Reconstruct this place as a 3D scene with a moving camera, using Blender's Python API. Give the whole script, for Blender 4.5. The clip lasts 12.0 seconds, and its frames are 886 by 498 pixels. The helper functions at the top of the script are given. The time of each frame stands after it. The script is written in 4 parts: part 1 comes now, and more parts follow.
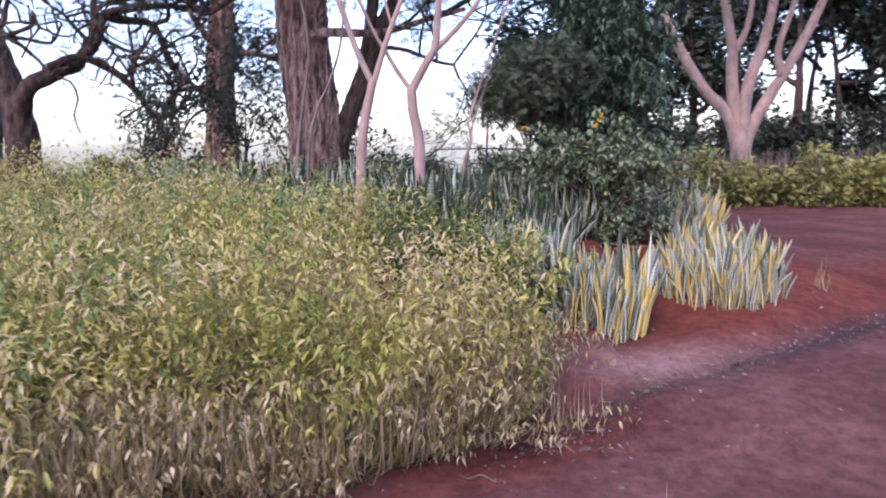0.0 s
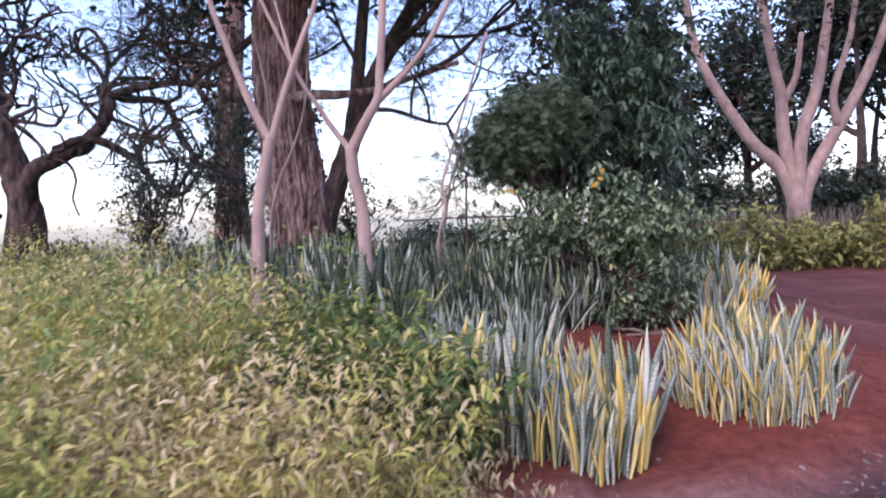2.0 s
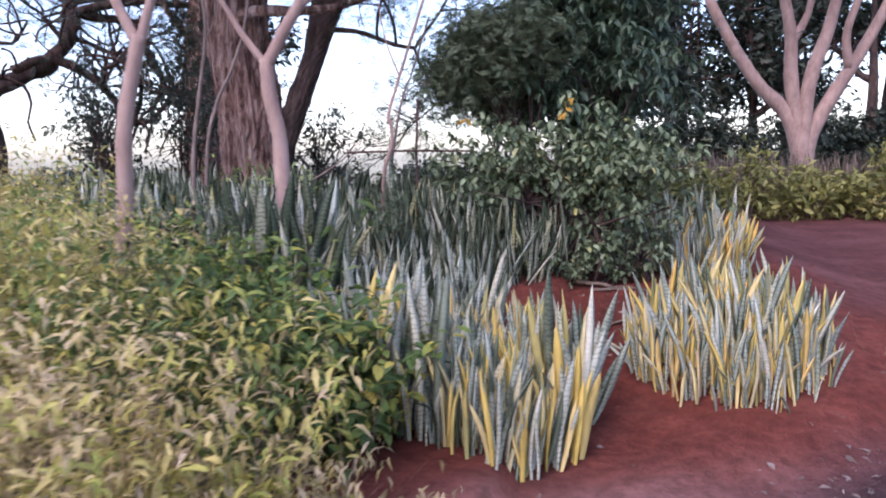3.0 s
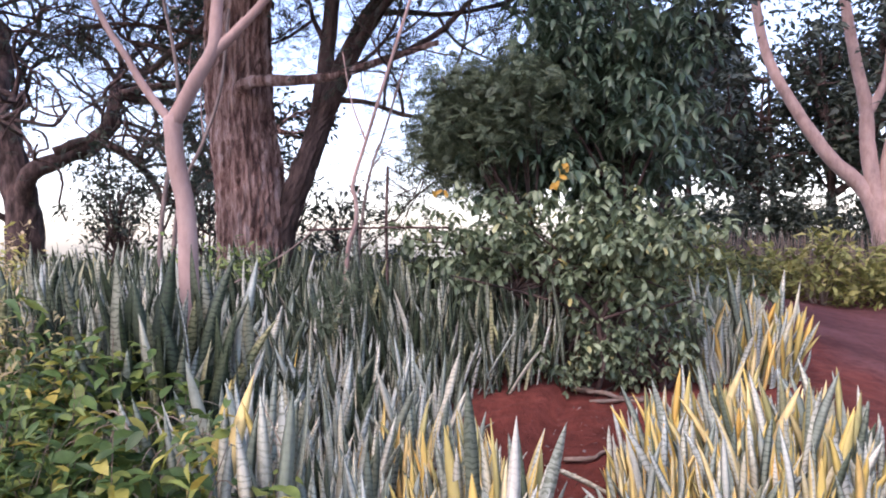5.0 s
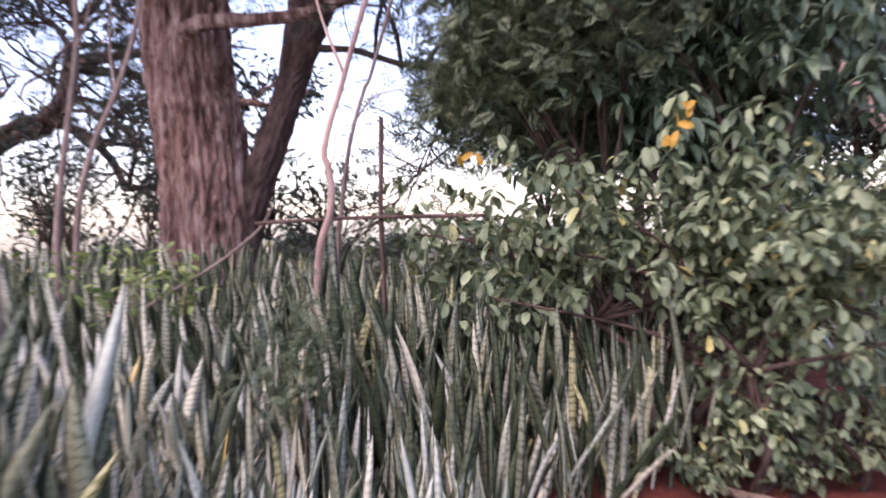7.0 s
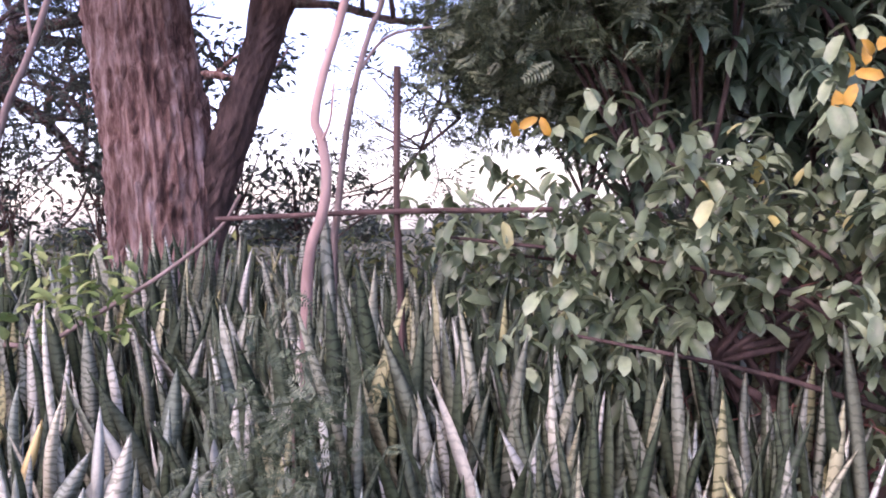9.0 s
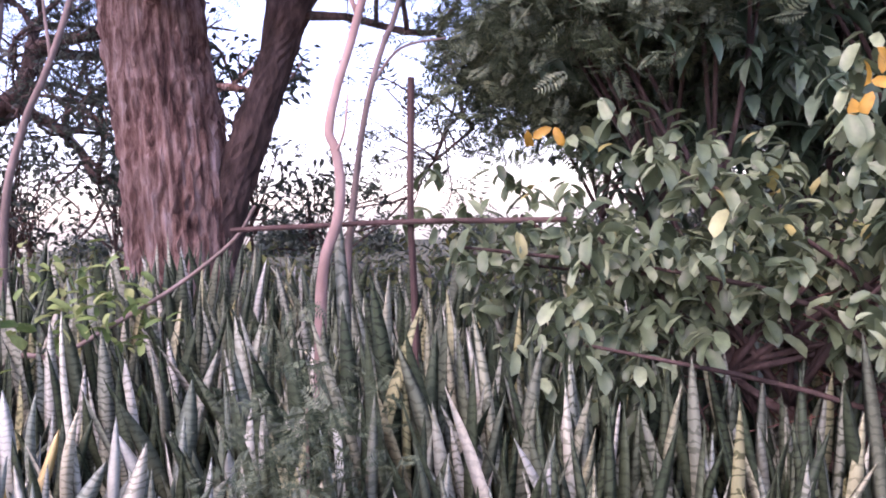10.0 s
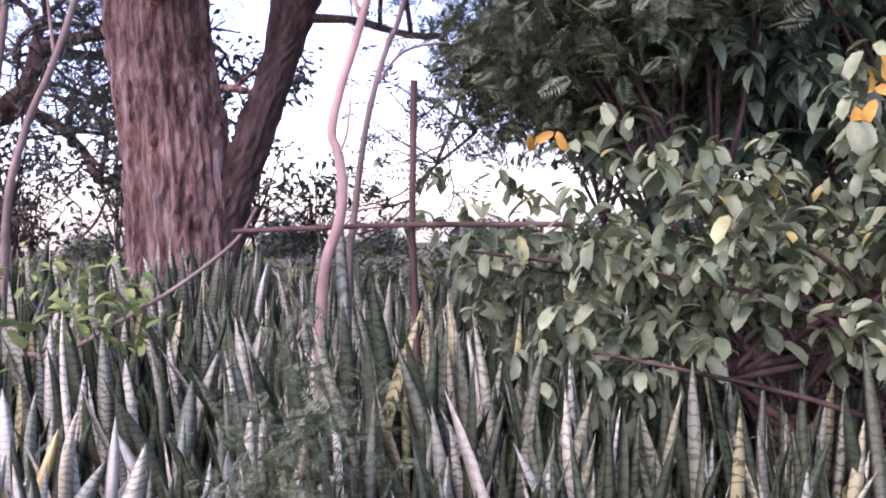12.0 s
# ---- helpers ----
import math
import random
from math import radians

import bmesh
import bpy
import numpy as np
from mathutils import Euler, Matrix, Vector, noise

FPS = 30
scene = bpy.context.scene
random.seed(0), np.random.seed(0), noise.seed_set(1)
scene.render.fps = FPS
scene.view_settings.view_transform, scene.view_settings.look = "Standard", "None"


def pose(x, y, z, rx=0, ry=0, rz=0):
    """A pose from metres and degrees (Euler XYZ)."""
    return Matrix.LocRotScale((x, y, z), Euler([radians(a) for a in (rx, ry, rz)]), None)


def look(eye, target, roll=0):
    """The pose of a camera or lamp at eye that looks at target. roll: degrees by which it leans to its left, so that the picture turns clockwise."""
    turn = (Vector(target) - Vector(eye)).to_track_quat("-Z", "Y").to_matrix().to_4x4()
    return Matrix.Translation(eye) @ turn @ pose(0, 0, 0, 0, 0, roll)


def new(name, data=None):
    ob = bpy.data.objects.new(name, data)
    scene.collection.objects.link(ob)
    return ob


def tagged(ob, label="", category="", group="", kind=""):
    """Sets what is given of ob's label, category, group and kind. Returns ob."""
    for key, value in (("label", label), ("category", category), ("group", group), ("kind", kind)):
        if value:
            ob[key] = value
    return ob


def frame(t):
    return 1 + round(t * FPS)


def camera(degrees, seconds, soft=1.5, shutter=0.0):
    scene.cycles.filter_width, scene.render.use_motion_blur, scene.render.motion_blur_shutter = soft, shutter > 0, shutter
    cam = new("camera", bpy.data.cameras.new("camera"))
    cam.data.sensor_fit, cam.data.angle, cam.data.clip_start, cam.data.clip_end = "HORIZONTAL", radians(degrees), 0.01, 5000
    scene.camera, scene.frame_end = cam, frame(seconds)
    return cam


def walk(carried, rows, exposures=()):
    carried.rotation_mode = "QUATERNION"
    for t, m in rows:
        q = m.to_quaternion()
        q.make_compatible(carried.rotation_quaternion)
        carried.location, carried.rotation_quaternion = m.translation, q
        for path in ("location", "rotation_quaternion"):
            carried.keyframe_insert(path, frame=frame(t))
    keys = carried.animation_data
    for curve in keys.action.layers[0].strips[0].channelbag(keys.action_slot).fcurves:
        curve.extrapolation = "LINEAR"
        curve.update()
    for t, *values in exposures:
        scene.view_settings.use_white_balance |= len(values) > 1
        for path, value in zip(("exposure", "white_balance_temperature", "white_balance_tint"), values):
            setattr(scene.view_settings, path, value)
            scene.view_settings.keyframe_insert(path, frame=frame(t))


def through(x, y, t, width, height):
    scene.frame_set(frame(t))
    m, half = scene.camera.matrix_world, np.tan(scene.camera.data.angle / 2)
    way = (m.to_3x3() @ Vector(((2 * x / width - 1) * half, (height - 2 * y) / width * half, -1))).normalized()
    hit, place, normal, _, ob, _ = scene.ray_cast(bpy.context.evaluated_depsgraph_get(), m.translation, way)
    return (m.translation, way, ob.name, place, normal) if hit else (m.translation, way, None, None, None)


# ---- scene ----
cam = camera(60.0, 12.0, soft=1.9, shutter=0.5)
PATH = [
    (0, (1.408, 1.094, 1.449), (1.085, 3.051, 1.186), -0.5),
    (0.5, (1.618, 1.47, 1.479), (1.204, 3.407, 1.199), 1.0),
    (1, (1.8, 1.851, 1.421), (1.311, 3.776, 1.185), -1.5),
    (1.5, (1.821, 2.312, 1.395), (1.323, 4.237, 1.184), -1.3),
    (2, (1.962, 2.736, 1.437), (1.487, 4.677, 1.356), -2.7),
    (2.5, (2.071, 3.192, 1.388), (1.535, 5.118, 1.327), -1.4),
    (3, (2.213, 3.651, 1.375), (1.732, 5.578, 1.137), -1.1),
    (3.2, (2.245, 3.823, 1.356), (1.732, 5.748, 1.181), -1.2),
    (4.8, (2.618, 4.778, 1.341), (1.953, 6.663, 1.273), -0.7),
    (5, (2.61, 4.864, 1.337), (1.946, 6.751, 1.314), -1.1),
    (5.5, (2.648, 4.97, 1.33), (1.931, 6.837, 1.291), -0.8),
    (6, (2.525, 5.467, 1.314), (1.782, 7.324, 1.304), -1.3),
    (6.5, (2.382, 5.782, 1.312), (1.624, 7.633, 1.302), -2.3),
    (7, (1.798, 6.742, 1.399), (1.141, 8.63, 1.329), -2.2),
    (7.2, (1.637, 7.002, 1.403), (1.025, 8.904, 1.316), -1.7),
    (8.2, (1.334, 7.503, 1.444), (0.752, 9.414, 1.335), -2.1),
    (8.8, (1.276, 7.599, 1.452), (0.7, 9.511, 1.338), -2.2),
    (9, (1.276, 7.599, 1.452), (0.692, 9.508, 1.33), -2.2),
    (9.5, (1.276, 7.599, 1.452), (0.664, 9.499, 1.333), -2.3),
    (10, (1.276, 7.599, 1.452), (0.658, 9.499, 1.358), -2.4),
    (10.5, (1.276, 7.599, 1.452), (0.665, 9.5, 1.333), -2.3),
    (11, (1.276, 7.599, 1.452), (0.655, 9.496, 1.325), -1.9),
    (11.5, (1.276, 7.599, 1.452), (0.645, 9.493, 1.338), -1.6),
    (12, (1.276, 7.599, 1.452), (0.655, 9.498, 1.367), -1.8),
]
walk(cam, [(t, look(eye, target, roll)) for t, eye, target, roll in PATH], exposures=[(0, 1.55, 6150, 30), (1.5, 1.53, 6150, 30), (3, 1.5, 6200, 28), (5, 1.80, 6570, 31), (6.5, 1.84, 6620, 32), (7, 1.98, 6950, 37), (9, 2.26, 6480, 47), (12, 2.24, 6480, 47)])

# ---- sky and sun: the last light of an evening, soft and almost without shadows ----
SUN_ELEVATION, SUN_ROTATION = radians(50), radians(200)
world = bpy.data.worlds.new("evening_sky")
scene.world = world
world.use_nodes = True
wn = world.node_tree.nodes
sky = wn.new("ShaderNodeTexSky")
sky.sky_type, sky.sun_disc = "NISHITA", False
sky.sun_elevation, sky.sun_rotation = SUN_ELEVATION, SUN_ROTATION
sky.dust_density, sky.air_density, sky.ozone_density = 1.5, 1.0, 1.5
world.node_tree.links.new(sky.outputs[0], wn["Background"].inputs[0])
wn["Background"].inputs[1].default_value = 0.15
sun = new("evening_sun", bpy.data.lights.new("evening_sun", "SUN"))
sun.data.energy, sun.data.angle, sun.data.color = 0.6, radians(30), (1.0, 0.88, 0.80)
sun.matrix_world = look((0, 0, 0), (-math.sin(SUN_ROTATION) * math.cos(SUN_ELEVATION), -math.cos(SUN_ROTATION) * math.cos(SUN_ELEVATION), -math.sin(SUN_ELEVATION)))

RNG = np.random.default_rng(11)


# ---- materials ----
def nodes_of(name):
    m = bpy.data.materials.new(name)
    m.use_nodes = True
    nt = m.node_tree
    return m, nt, nt.nodes, nt.links, nt.nodes["Principled BSDF"]


def ramp_node(nt, stops):
    r = nt.nodes.new("ShaderNodeValToRGB")
    while len(r.color_ramp.elements) < len(stops):
        r.color_ramp.elements.new(0.5)
    for e, (p, c) in zip(r.color_ramp.elements, stops):
        e.position, e.color = p, (*c, 1)
    return r


def noise_node(nt, scale, detail=4.0, rough=0.6, coords="Object", stretch=None):
    tc = nt.nodes.new("ShaderNodeTexCoord")
    n = nt.nodes.new("ShaderNodeTexNoise")
    n.inputs["Scale"].default_value, n.inputs["Detail"].default_value, n.inputs["Roughness"].default_value = scale, detail, rough
    if stretch:
        mp = nt.nodes.new("ShaderNodeMapping")
        mp.inputs["Scale"].default_value = stretch
        nt.links.new(tc.outputs[coords], mp.inputs[0])
        nt.links.new(mp.outputs[0], n.inputs["Vector"])
    else:
        nt.links.new(tc.outputs[coords], n.inputs["Vector"])
    return n


def mix_node(nt, kind, fac, a, b):
    m = nt.nodes.new("ShaderNodeMix")
    m.data_type, m.blend_type = "RGBA", kind
    for sock, v in ((m.inputs[0], fac), (m.inputs[6], a), (m.inputs[7], b)):
        if isinstance(v, (int, float)):
            sock.default_value = v
        elif isinstance(v, tuple):
            sock.default_value = (*v, 1)
        else:
            nt.links.new(v, sock)
    return m.outputs[2]


def bump_to(nt, bsdf, height, strength, distance):
    b = nt.nodes.new("ShaderNodeBump")
    b.inputs["Strength"].default_value, b.inputs["Distance"].default_value = strength, distance
    nt.links.new(height, b.inputs["Height"])
    nt.links.new(b.outputs[0], bsdf.inputs["Normal"])


def soil_material():
    """Loose red earth, a trodden greyer track, and dark crumbs in the rut; all broken up by noise."""
    m, nt, n, l, p = nodes_of("red_soil")
    big = noise_node(nt, 0.9, 5, 0.62)
    fine = noise_node(nt, 11, 8, 0.72)
    grit = noise_node(nt, 70, 4, 0.65)
    loose = ramp_node(nt, [(0.3, (0.105, 0.028, 0.019)), (0.5, (0.165, 0.044, 0.030)), (0.7, (0.22, 0.068, 0.048))])
    trod = ramp_node(nt, [(0.3, (0.10, 0.042, 0.039)), (0.5, (0.15, 0.064, 0.058)), (0.7, (0.215, 0.105, 0.096))])
    l.new(big.outputs[0], loose.inputs[0])
    l.new(big.outputs[0], trod.inputs[0])
    at = n.new("ShaderNodeAttribute")
    at.attribute_name = "trodden"
    c = mix_node(nt, "MIX", at.outputs["Fac"], loose.outputs[0], trod.outputs[0])
    dark = n.new("ShaderNodeAttribute")
    dark.attribute_name = "crumbs"
    c = mix_node(nt, "MIX", dark.outputs["Fac"], c, (0.055, 0.034, 0.036))
    dust = n.new("ShaderNodeAttribute")
    dust.attribute_name = "dust"
    c = mix_node(nt, "MIX", dust.outputs["Fac"], c, (0.35, 0.21, 0.19))
    turf = n.new("ShaderNodeAttribute")
    turf.attribute_name = "turf"
    c = mix_node(nt, "MIX", turf.outputs["Fac"], c, (0.085, 0.085, 0.045))
    r2 = ramp_node(nt, [(0.3, (0.55, 0.52, 0.52)), (0.7, (1.35, 1.35, 1.38))])
    l.new(fine.outputs[0], r2.inputs[0])
    c = mix_node(nt, "MULTIPLY", 1.0, c, r2.outputs[0])
    r3 = ramp_node(nt, [(0.64, (0, 0, 0)), (0.74, (0.7, 0.7, 0.7))])
    l.new(grit.outputs[0], r3.inputs[0])
    c = mix_node(nt, "MIX", r3.outputs[0], c, (0.27, 0.17, 0.15))
    l.new(c, p.inputs["Base Color"])
    p.inputs["Roughness"].default_value = 0.95
    p.inputs["Specular IOR Level"].default_value = 0.15
    bump_to(nt, p, fine.outputs[0], 0.9, 0.05)
    return m


def bark_material(name, stops, stretch, scale=9.0, depth=0.03, strength=0.9):
    m, nt, n, l, p = nodes_of(name)
    g = noise_node(nt, scale, 8, 0.7, stretch=stretch)
    big = noise_node(nt, 1.7, 4, 0.6)
    r = ramp_node(nt, stops)
    l.new(g.outputs[0], r.inputs[0])
    r2 = ramp_node(nt, [(0.3, (0.7, 0.7, 0.7)), (0.7, (1.2, 1.15, 1.12))])
    l.new(big.outputs[0], r2.inputs[0])
    l.new(mix_node(nt, "MULTIPLY", 1.0, r.outputs[0], r2.outputs[0]), p.inputs["Base Color"])
    p.inputs["Roughness"].default_value = 0.85
    p.inputs["Specular IOR Level"].default_value = 0.2
    bump_to(nt, p, g.outputs[0], strength, depth)
    return m


def leaf_material(name, stops, gloss=0.45, through=0.25, patch=None):
    """Leaves: a colour for each leaf, a slow drift over the patch, light let through."""
    m, nt, n, l, p = nodes_of(name)
    geo = n.new("ShaderNodeNewGeometry")
    r = ramp_node(nt, stops)
    if patch:
        drift = noise_node(nt, patch, 3, 0.5)
        mth = n.new("ShaderNodeMath")
        mth.operation = "MULTIPLY_ADD"
        l.new(geo.outputs["Random Per Island"], mth.inputs[0])
        mth.inputs[1].default_value = 0.55
        sh = n.new("ShaderNodeMath")
        sh.operation = "MULTIPLY_ADD"
        l.new(drift.outputs[0], sh.inputs[0])
        sh.inputs[1].default_value, sh.inputs[2].default_value = 1.9, -0.58
        l.new(sh.outputs[0], mth.inputs[2])
        l.new(mth.outputs[0], r.inputs[0])
    else:
        l.new(geo.outputs["Random Per Island"], r.inputs[0])
    vein = noise_node(nt, 30, 3, 0.6)
    r2 = ramp_node(nt, [(0.3, (0.78, 0.78, 0.78)), (0.7, (1.18, 1.18, 1.15))])
    l.new(vein.outputs[0], r2.inputs[0])
    c = mix_node(nt, "MULTIPLY", 1.0, r.outputs[0], r2.outputs[0])
    l.new(c, p.inputs["Base Color"])
    p.inputs["Roughness"].default_value = gloss
    p.inputs["Specular IOR Level"].default_value = 0.35
    tr = n.new("ShaderNodeBsdfTranslucent")
    l.new(c, tr.inputs[0])
    mx = n.new("ShaderNodeMixShader")
    mx.inputs[0].default_value = through
    l.new(p.outputs[0], mx.inputs[1])
    l.new(tr.outputs[0], mx.inputs[2])
    l.new(mx.outputs[0], n["Material Output"].inputs[0])
    return m


# dark green leaves; the bed's shade is partly put into these tones
DARK_TONES = [(0.0, (0.05, 0.08, 0.045)), (0.4, (0.13, 0.175, 0.115)), (0.62, (0.28, 0.32, 0.25)), (0.8, (0.66, 0.70, 0.64)), (0.9, (0.62, 0.60, 0.30)), (0.935, (0.85, 0.87, 0.82)), (1.0, (1.05, 1.05, 1.04))]
SILVER_TONES = [(0.0, (0.16, 0.21, 0.15)), (0.2, (0.42, 0.50, 0.44)), (0.45, (0.68, 0.77, 0.74)), (0.7, (0.93, 1.0, 1.0)), (0.88, (1.02, 1.0, 0.82)), (1.0, (1.18, 1.18, 1.15))]


def blade_material(name, tones, by_island=False, margin=None):
    """Sword leaves: pale grey-green with uneven thin dark cross bands; some with yellow margins."""
    pale, dark = (0.52, 0.51, 0.43), (0.15, 0.165, 0.115)
    m, nt, n, l, p = nodes_of(name)
    tc = n.new("ShaderNodeTexCoord")
    w = n.new("ShaderNodeTexWave")
    w.wave_type, w.bands_direction = "BANDS", "Z"
    w.inputs["Scale"].default_value, w.inputs["Distortion"].default_value = 12.0, 8.0
    w.inputs["Detail"].default_value, w.inputs["Detail Scale"].default_value = 3.0, 2.2
    if by_island:
        seed = n.new("ShaderNodeNewGeometry").outputs["Random Per Island"]
    else:
        seed = n.new("ShaderNodeObjectInfo").outputs["Random"]
    add = n.new("ShaderNodeVectorMath")
    add.operation = "ADD"
    sc = n.new("ShaderNodeVectorMath")
    sc.operation = "SCALE"
    sc.inputs[0].default_value = (3.1, 7.7, 5.3)
    l.new(seed, sc.inputs["Scale"])
    l.new(tc.outputs["Object"], add.inputs[0])
    l.new(sc.outputs[0], add.inputs[1])
    l.new(add.outputs[0], w.inputs["Vector"])
    r = ramp_node(nt, [(0.0, dark), (0.13, dark), (0.3, pale), (1.0, pale)])
    mottle = noise_node(nt, 38, 4, 0.65, stretch=(0.6, 0.6, 1.4))
    broken = n.new("ShaderNodeMath")
    broken.operation, broken.inputs[1].default_value = "MULTIPLY_ADD", 0.75
    l.new(mottle.outputs[0], broken.inputs[0])
    shifted = n.new("ShaderNodeMath")
    shifted.operation, shifted.inputs[1].default_value = "SUBTRACT", 0.375
    l.new(w.outputs["Fac"], shifted.inputs[0])
    l.new(shifted.outputs[0], broken.inputs[2])
    l.new(broken.outputs[0], r.inputs[0])
    mul = n.new("ShaderNodeMath")
    mul.operation, mul.inputs[1].default_value = "MULTIPLY", 17.31
    chance = n.new("ShaderNodeMath")
    chance.operation = "FRACT"
    l.new(seed, mul.inputs[0])
    l.new(mul.outputs[0], chance.inputs[0])
    faint = n.new("ShaderNodeMath")
    faint.operation, faint.inputs[1].default_value, faint.inputs[2].default_value = "MULTIPLY_ADD", 0.6, 0.3 if tones is SILVER_TONES else 0.0
    l.new(chance.outputs[0], faint.inputs[0])
    c = mix_node(nt, "MIX", faint.outputs[0], r.outputs[0], pale)
    tone = ramp_node(nt, tones)
    l.new(seed, tone.inputs[0])
    c = mix_node(nt, "MULTIPLY", 1.0, c, tone.outputs[0])
    if margin:
        edge = n.new("ShaderNodeAttribute")
        edge.attribute_name = "margin"
        wide = n.new("ShaderNodeMath")
        wide.operation = "MULTIPLY_ADD"
        l.new(chance.outputs[0], wide.inputs[0])
        wide.inputs[1].default_value = 1.25
        l.new(edge.outputs["Fac"], wide.inputs[2])
        er = ramp_node(nt, [(0.55, (0, 0, 0)), (0.8, (1, 1, 1))])
        l.new(wide.outputs[0], er.inputs[0])
        shade = ramp_node(nt, [(0.0, (0.36, 0.34, 0.14)), (0.4, margin), (0.8, (0.70, 0.58, 0.28)), (1.0, (0.72, 0.42, 0.08))])
        l.new(seed, shade.inputs[0])
        c = mix_node(nt, "MIX", er.outputs[0], c, shade.outputs[0])
    fine = noise_node(nt, 45, 4, 0.6, stretch=(1, 1, 0.15))
    r2 = ramp_node(nt, [(0.3, (0.8, 0.8, 0.8)), (0.7, (1.14, 1.14, 1.14))])
    l.new(fine.outputs[0], r2.inputs[0])
    l.new(mix_node(nt, "MULTIPLY", 1.0, c, r2.outputs[0]), p.inputs["Base Color"])
    p.inputs["Roughness"].default_value = 0.58
    p.inputs["Specular IOR Level"].default_value = 0.28
    return m


SOIL = soil_material()
BARK_RED = bark_material("furrowed_red_brown_bark", [(0.36, (0.055, 0.03, 0.027)), (0.45, (0.19, 0.105, 0.085)), (0.54, (0.38, 0.245, 0.205)), (0.66, (0.58, 0.44, 0.40))], (1, 1, 0.17), 11, 0.12, 1.0)
BARK_DARK = bark_material("dark_bark", [(0.32, (0.020, 0.014, 0.012)), (0.5, (0.065, 0.043, 0.037)), (0.7, (0.15, 0.10, 0.088))], (1, 1, 0.25), 9, 0.04)
BARK_PALE = bark_material("smooth_pale_pinkish_bark", [(0.3, (0.25, 0.165, 0.14)), (0.55, (0.37, 0.26, 0.225)), (0.8, (0.45, 0.34, 0.30))], (1, 1, 0.4), 7, 0.01, 0.4)
BARK_GREY = bark_material("grey_brown_bark", [(0.3, (0.11, 0.085, 0.075)), (0.55, (0.22, 0.17, 0.15)), (0.8, (0.33, 0.27, 0.25))], (1, 1, 0.4), 9, 0.015, 0.6)
TWIG = bark_material("dry_twig", [(0.3, (0.12, 0.085, 0.065)), (0.7, (0.30, 0.23, 0.18))], (1, 1, 0.5), 20, 0.006)
STRAW = bark_material("pale_straw_stalk", [(0.3, (0.26, 0.20, 0.14)), (0.7, (0.46, 0.38, 0.29))], (1, 1, 0.5), 20, 0.004)
TWIG_RED = bark_material("reddish_dry_twig", [(0.3, (0.13, 0.06, 0.045)), (0.7, (0.28, 0.15, 0.12))], (1, 1, 0.5), 20, 0.004)
LEAF_WEED = leaf_material("yellow_green_weed_leaf", [(0.0, (0.07, 0.11, 0.03)), (0.2, (0.23, 0.29, 0.065)), (0.5, (0.45, 0.42, 0.105)), (0.7, (0.54, 0.45, 0.17)), (1.0, (0.62, 0.49, 0.31))], 0.6, 0.32, 0.9)
LEAF_GREEN = leaf_material("fresh_green_weed_leaf", [(0.0, (0.09, 0.15, 0.045)), (0.5, (0.19, 0.27, 0.085)), (1.0, (0.31, 0.35, 0.14))], 0.6, 0.3)
LEAF_DRY = leaf_material("straw_dry_leaf", [(0.0, (0.15, 0.13, 0.05)), (0.5, (0.36, 0.28, 0.14)), (1.0, (0.57, 0.45, 0.31))], 0.8, 0.2)
LEAF_BROWN = leaf_material("brown_dry_brush", [(0.0, (0.10, 0.07, 0.055)), (0.5, (0.19, 0.14, 0.11)), (1.0, (0.28, 0.21, 0.16))], 0.8, 0.2)
LEAF_DARK = leaf_material("dark_green_glossy_leaf", [(0.0, (0.034, 0.06, 0.036)), (0.5, (0.066, 0.108, 0.066)), (1.0, (0.125, 0.17, 0.105))], 0.38, 0.18)
LEAF_PALE = leaf_material("pale_green_shrub_leaf", [(0.0, (0.055, 0.078, 0.04)), (0.5, (0.135, 0.18, 0.095)), (0.97, (0.27, 0.325, 0.19)), (1.0, (0.40, 0.34, 0.11))], 0.42, 0.22)
LEAF_FERN = leaf_material("feathery_dark_leaflet", [(0.0, (0.04, 0.062, 0.036)), (0.6, (0.092, 0.125, 0.07)), (1.0, (0.17, 0.20, 0.115))], 0.55, 0.2)
LEAF_SILH = leaf_material("small_dark_canopy_leaf", [(0.0, (0.02, 0.032, 0.024)), (0.5, (0.04, 0.055, 0.04)), (1.0, (0.075, 0.09, 0.06))], 0.6, 0.15)
LEAF_HEDGE = leaf_material("olive_hedge_leaf", [(0.0, (0.12, 0.13, 0.04)), (0.5, (0.28, 0.28, 0.08)), (1.0, (0.42, 0.38, 0.14))], 0.6, 0.25)
LEAF_BROW = leaf_material("undergrowth_leaf", [(0.0, (0.04, 0.06, 0.025)), (0.6, (0.10, 0.12, 0.045)), (1.0, (0.25, 0.25, 0.08))], 0.6, 0.25)
LEAF_FRESH = leaf_material("leafy_weed_leaf", [(0.0, (0.04, 0.08, 0.025)), (0.5, (0.10, 0.17, 0.045)), (0.85, (0.24, 0.28, 0.065)), (1.0, (0.50, 0.40, 0.08))], 0.5, 0.3)
LEAF_YELLOW = leaf_material("yellowed_leaf", [(0.0, (0.36, 0.18, 0.03)), (1.0, (0.56, 0.33, 0.05))], 0.5, 0.3)
BLADE = blade_material("dark_banded_sword_leaf", DARK_TONES)
BLADE_SILVER = blade_material("silvery_sword_leaf", SILVER_TONES)
BLADE_YELLOW = blade_material("yellow_edged_sword_leaf", SILVER_TONES, False, (0.70, 0.50, 0.13))
BLADE_MASS = blade_material("dark_banded_sword_leaf_mass", DARK_TONES, True)
BLADE_YELLOW_MASS = blade_material("yellow_sword_leaf_mass", SILVER_TONES, True, (0.70, 0.50, 0.13))
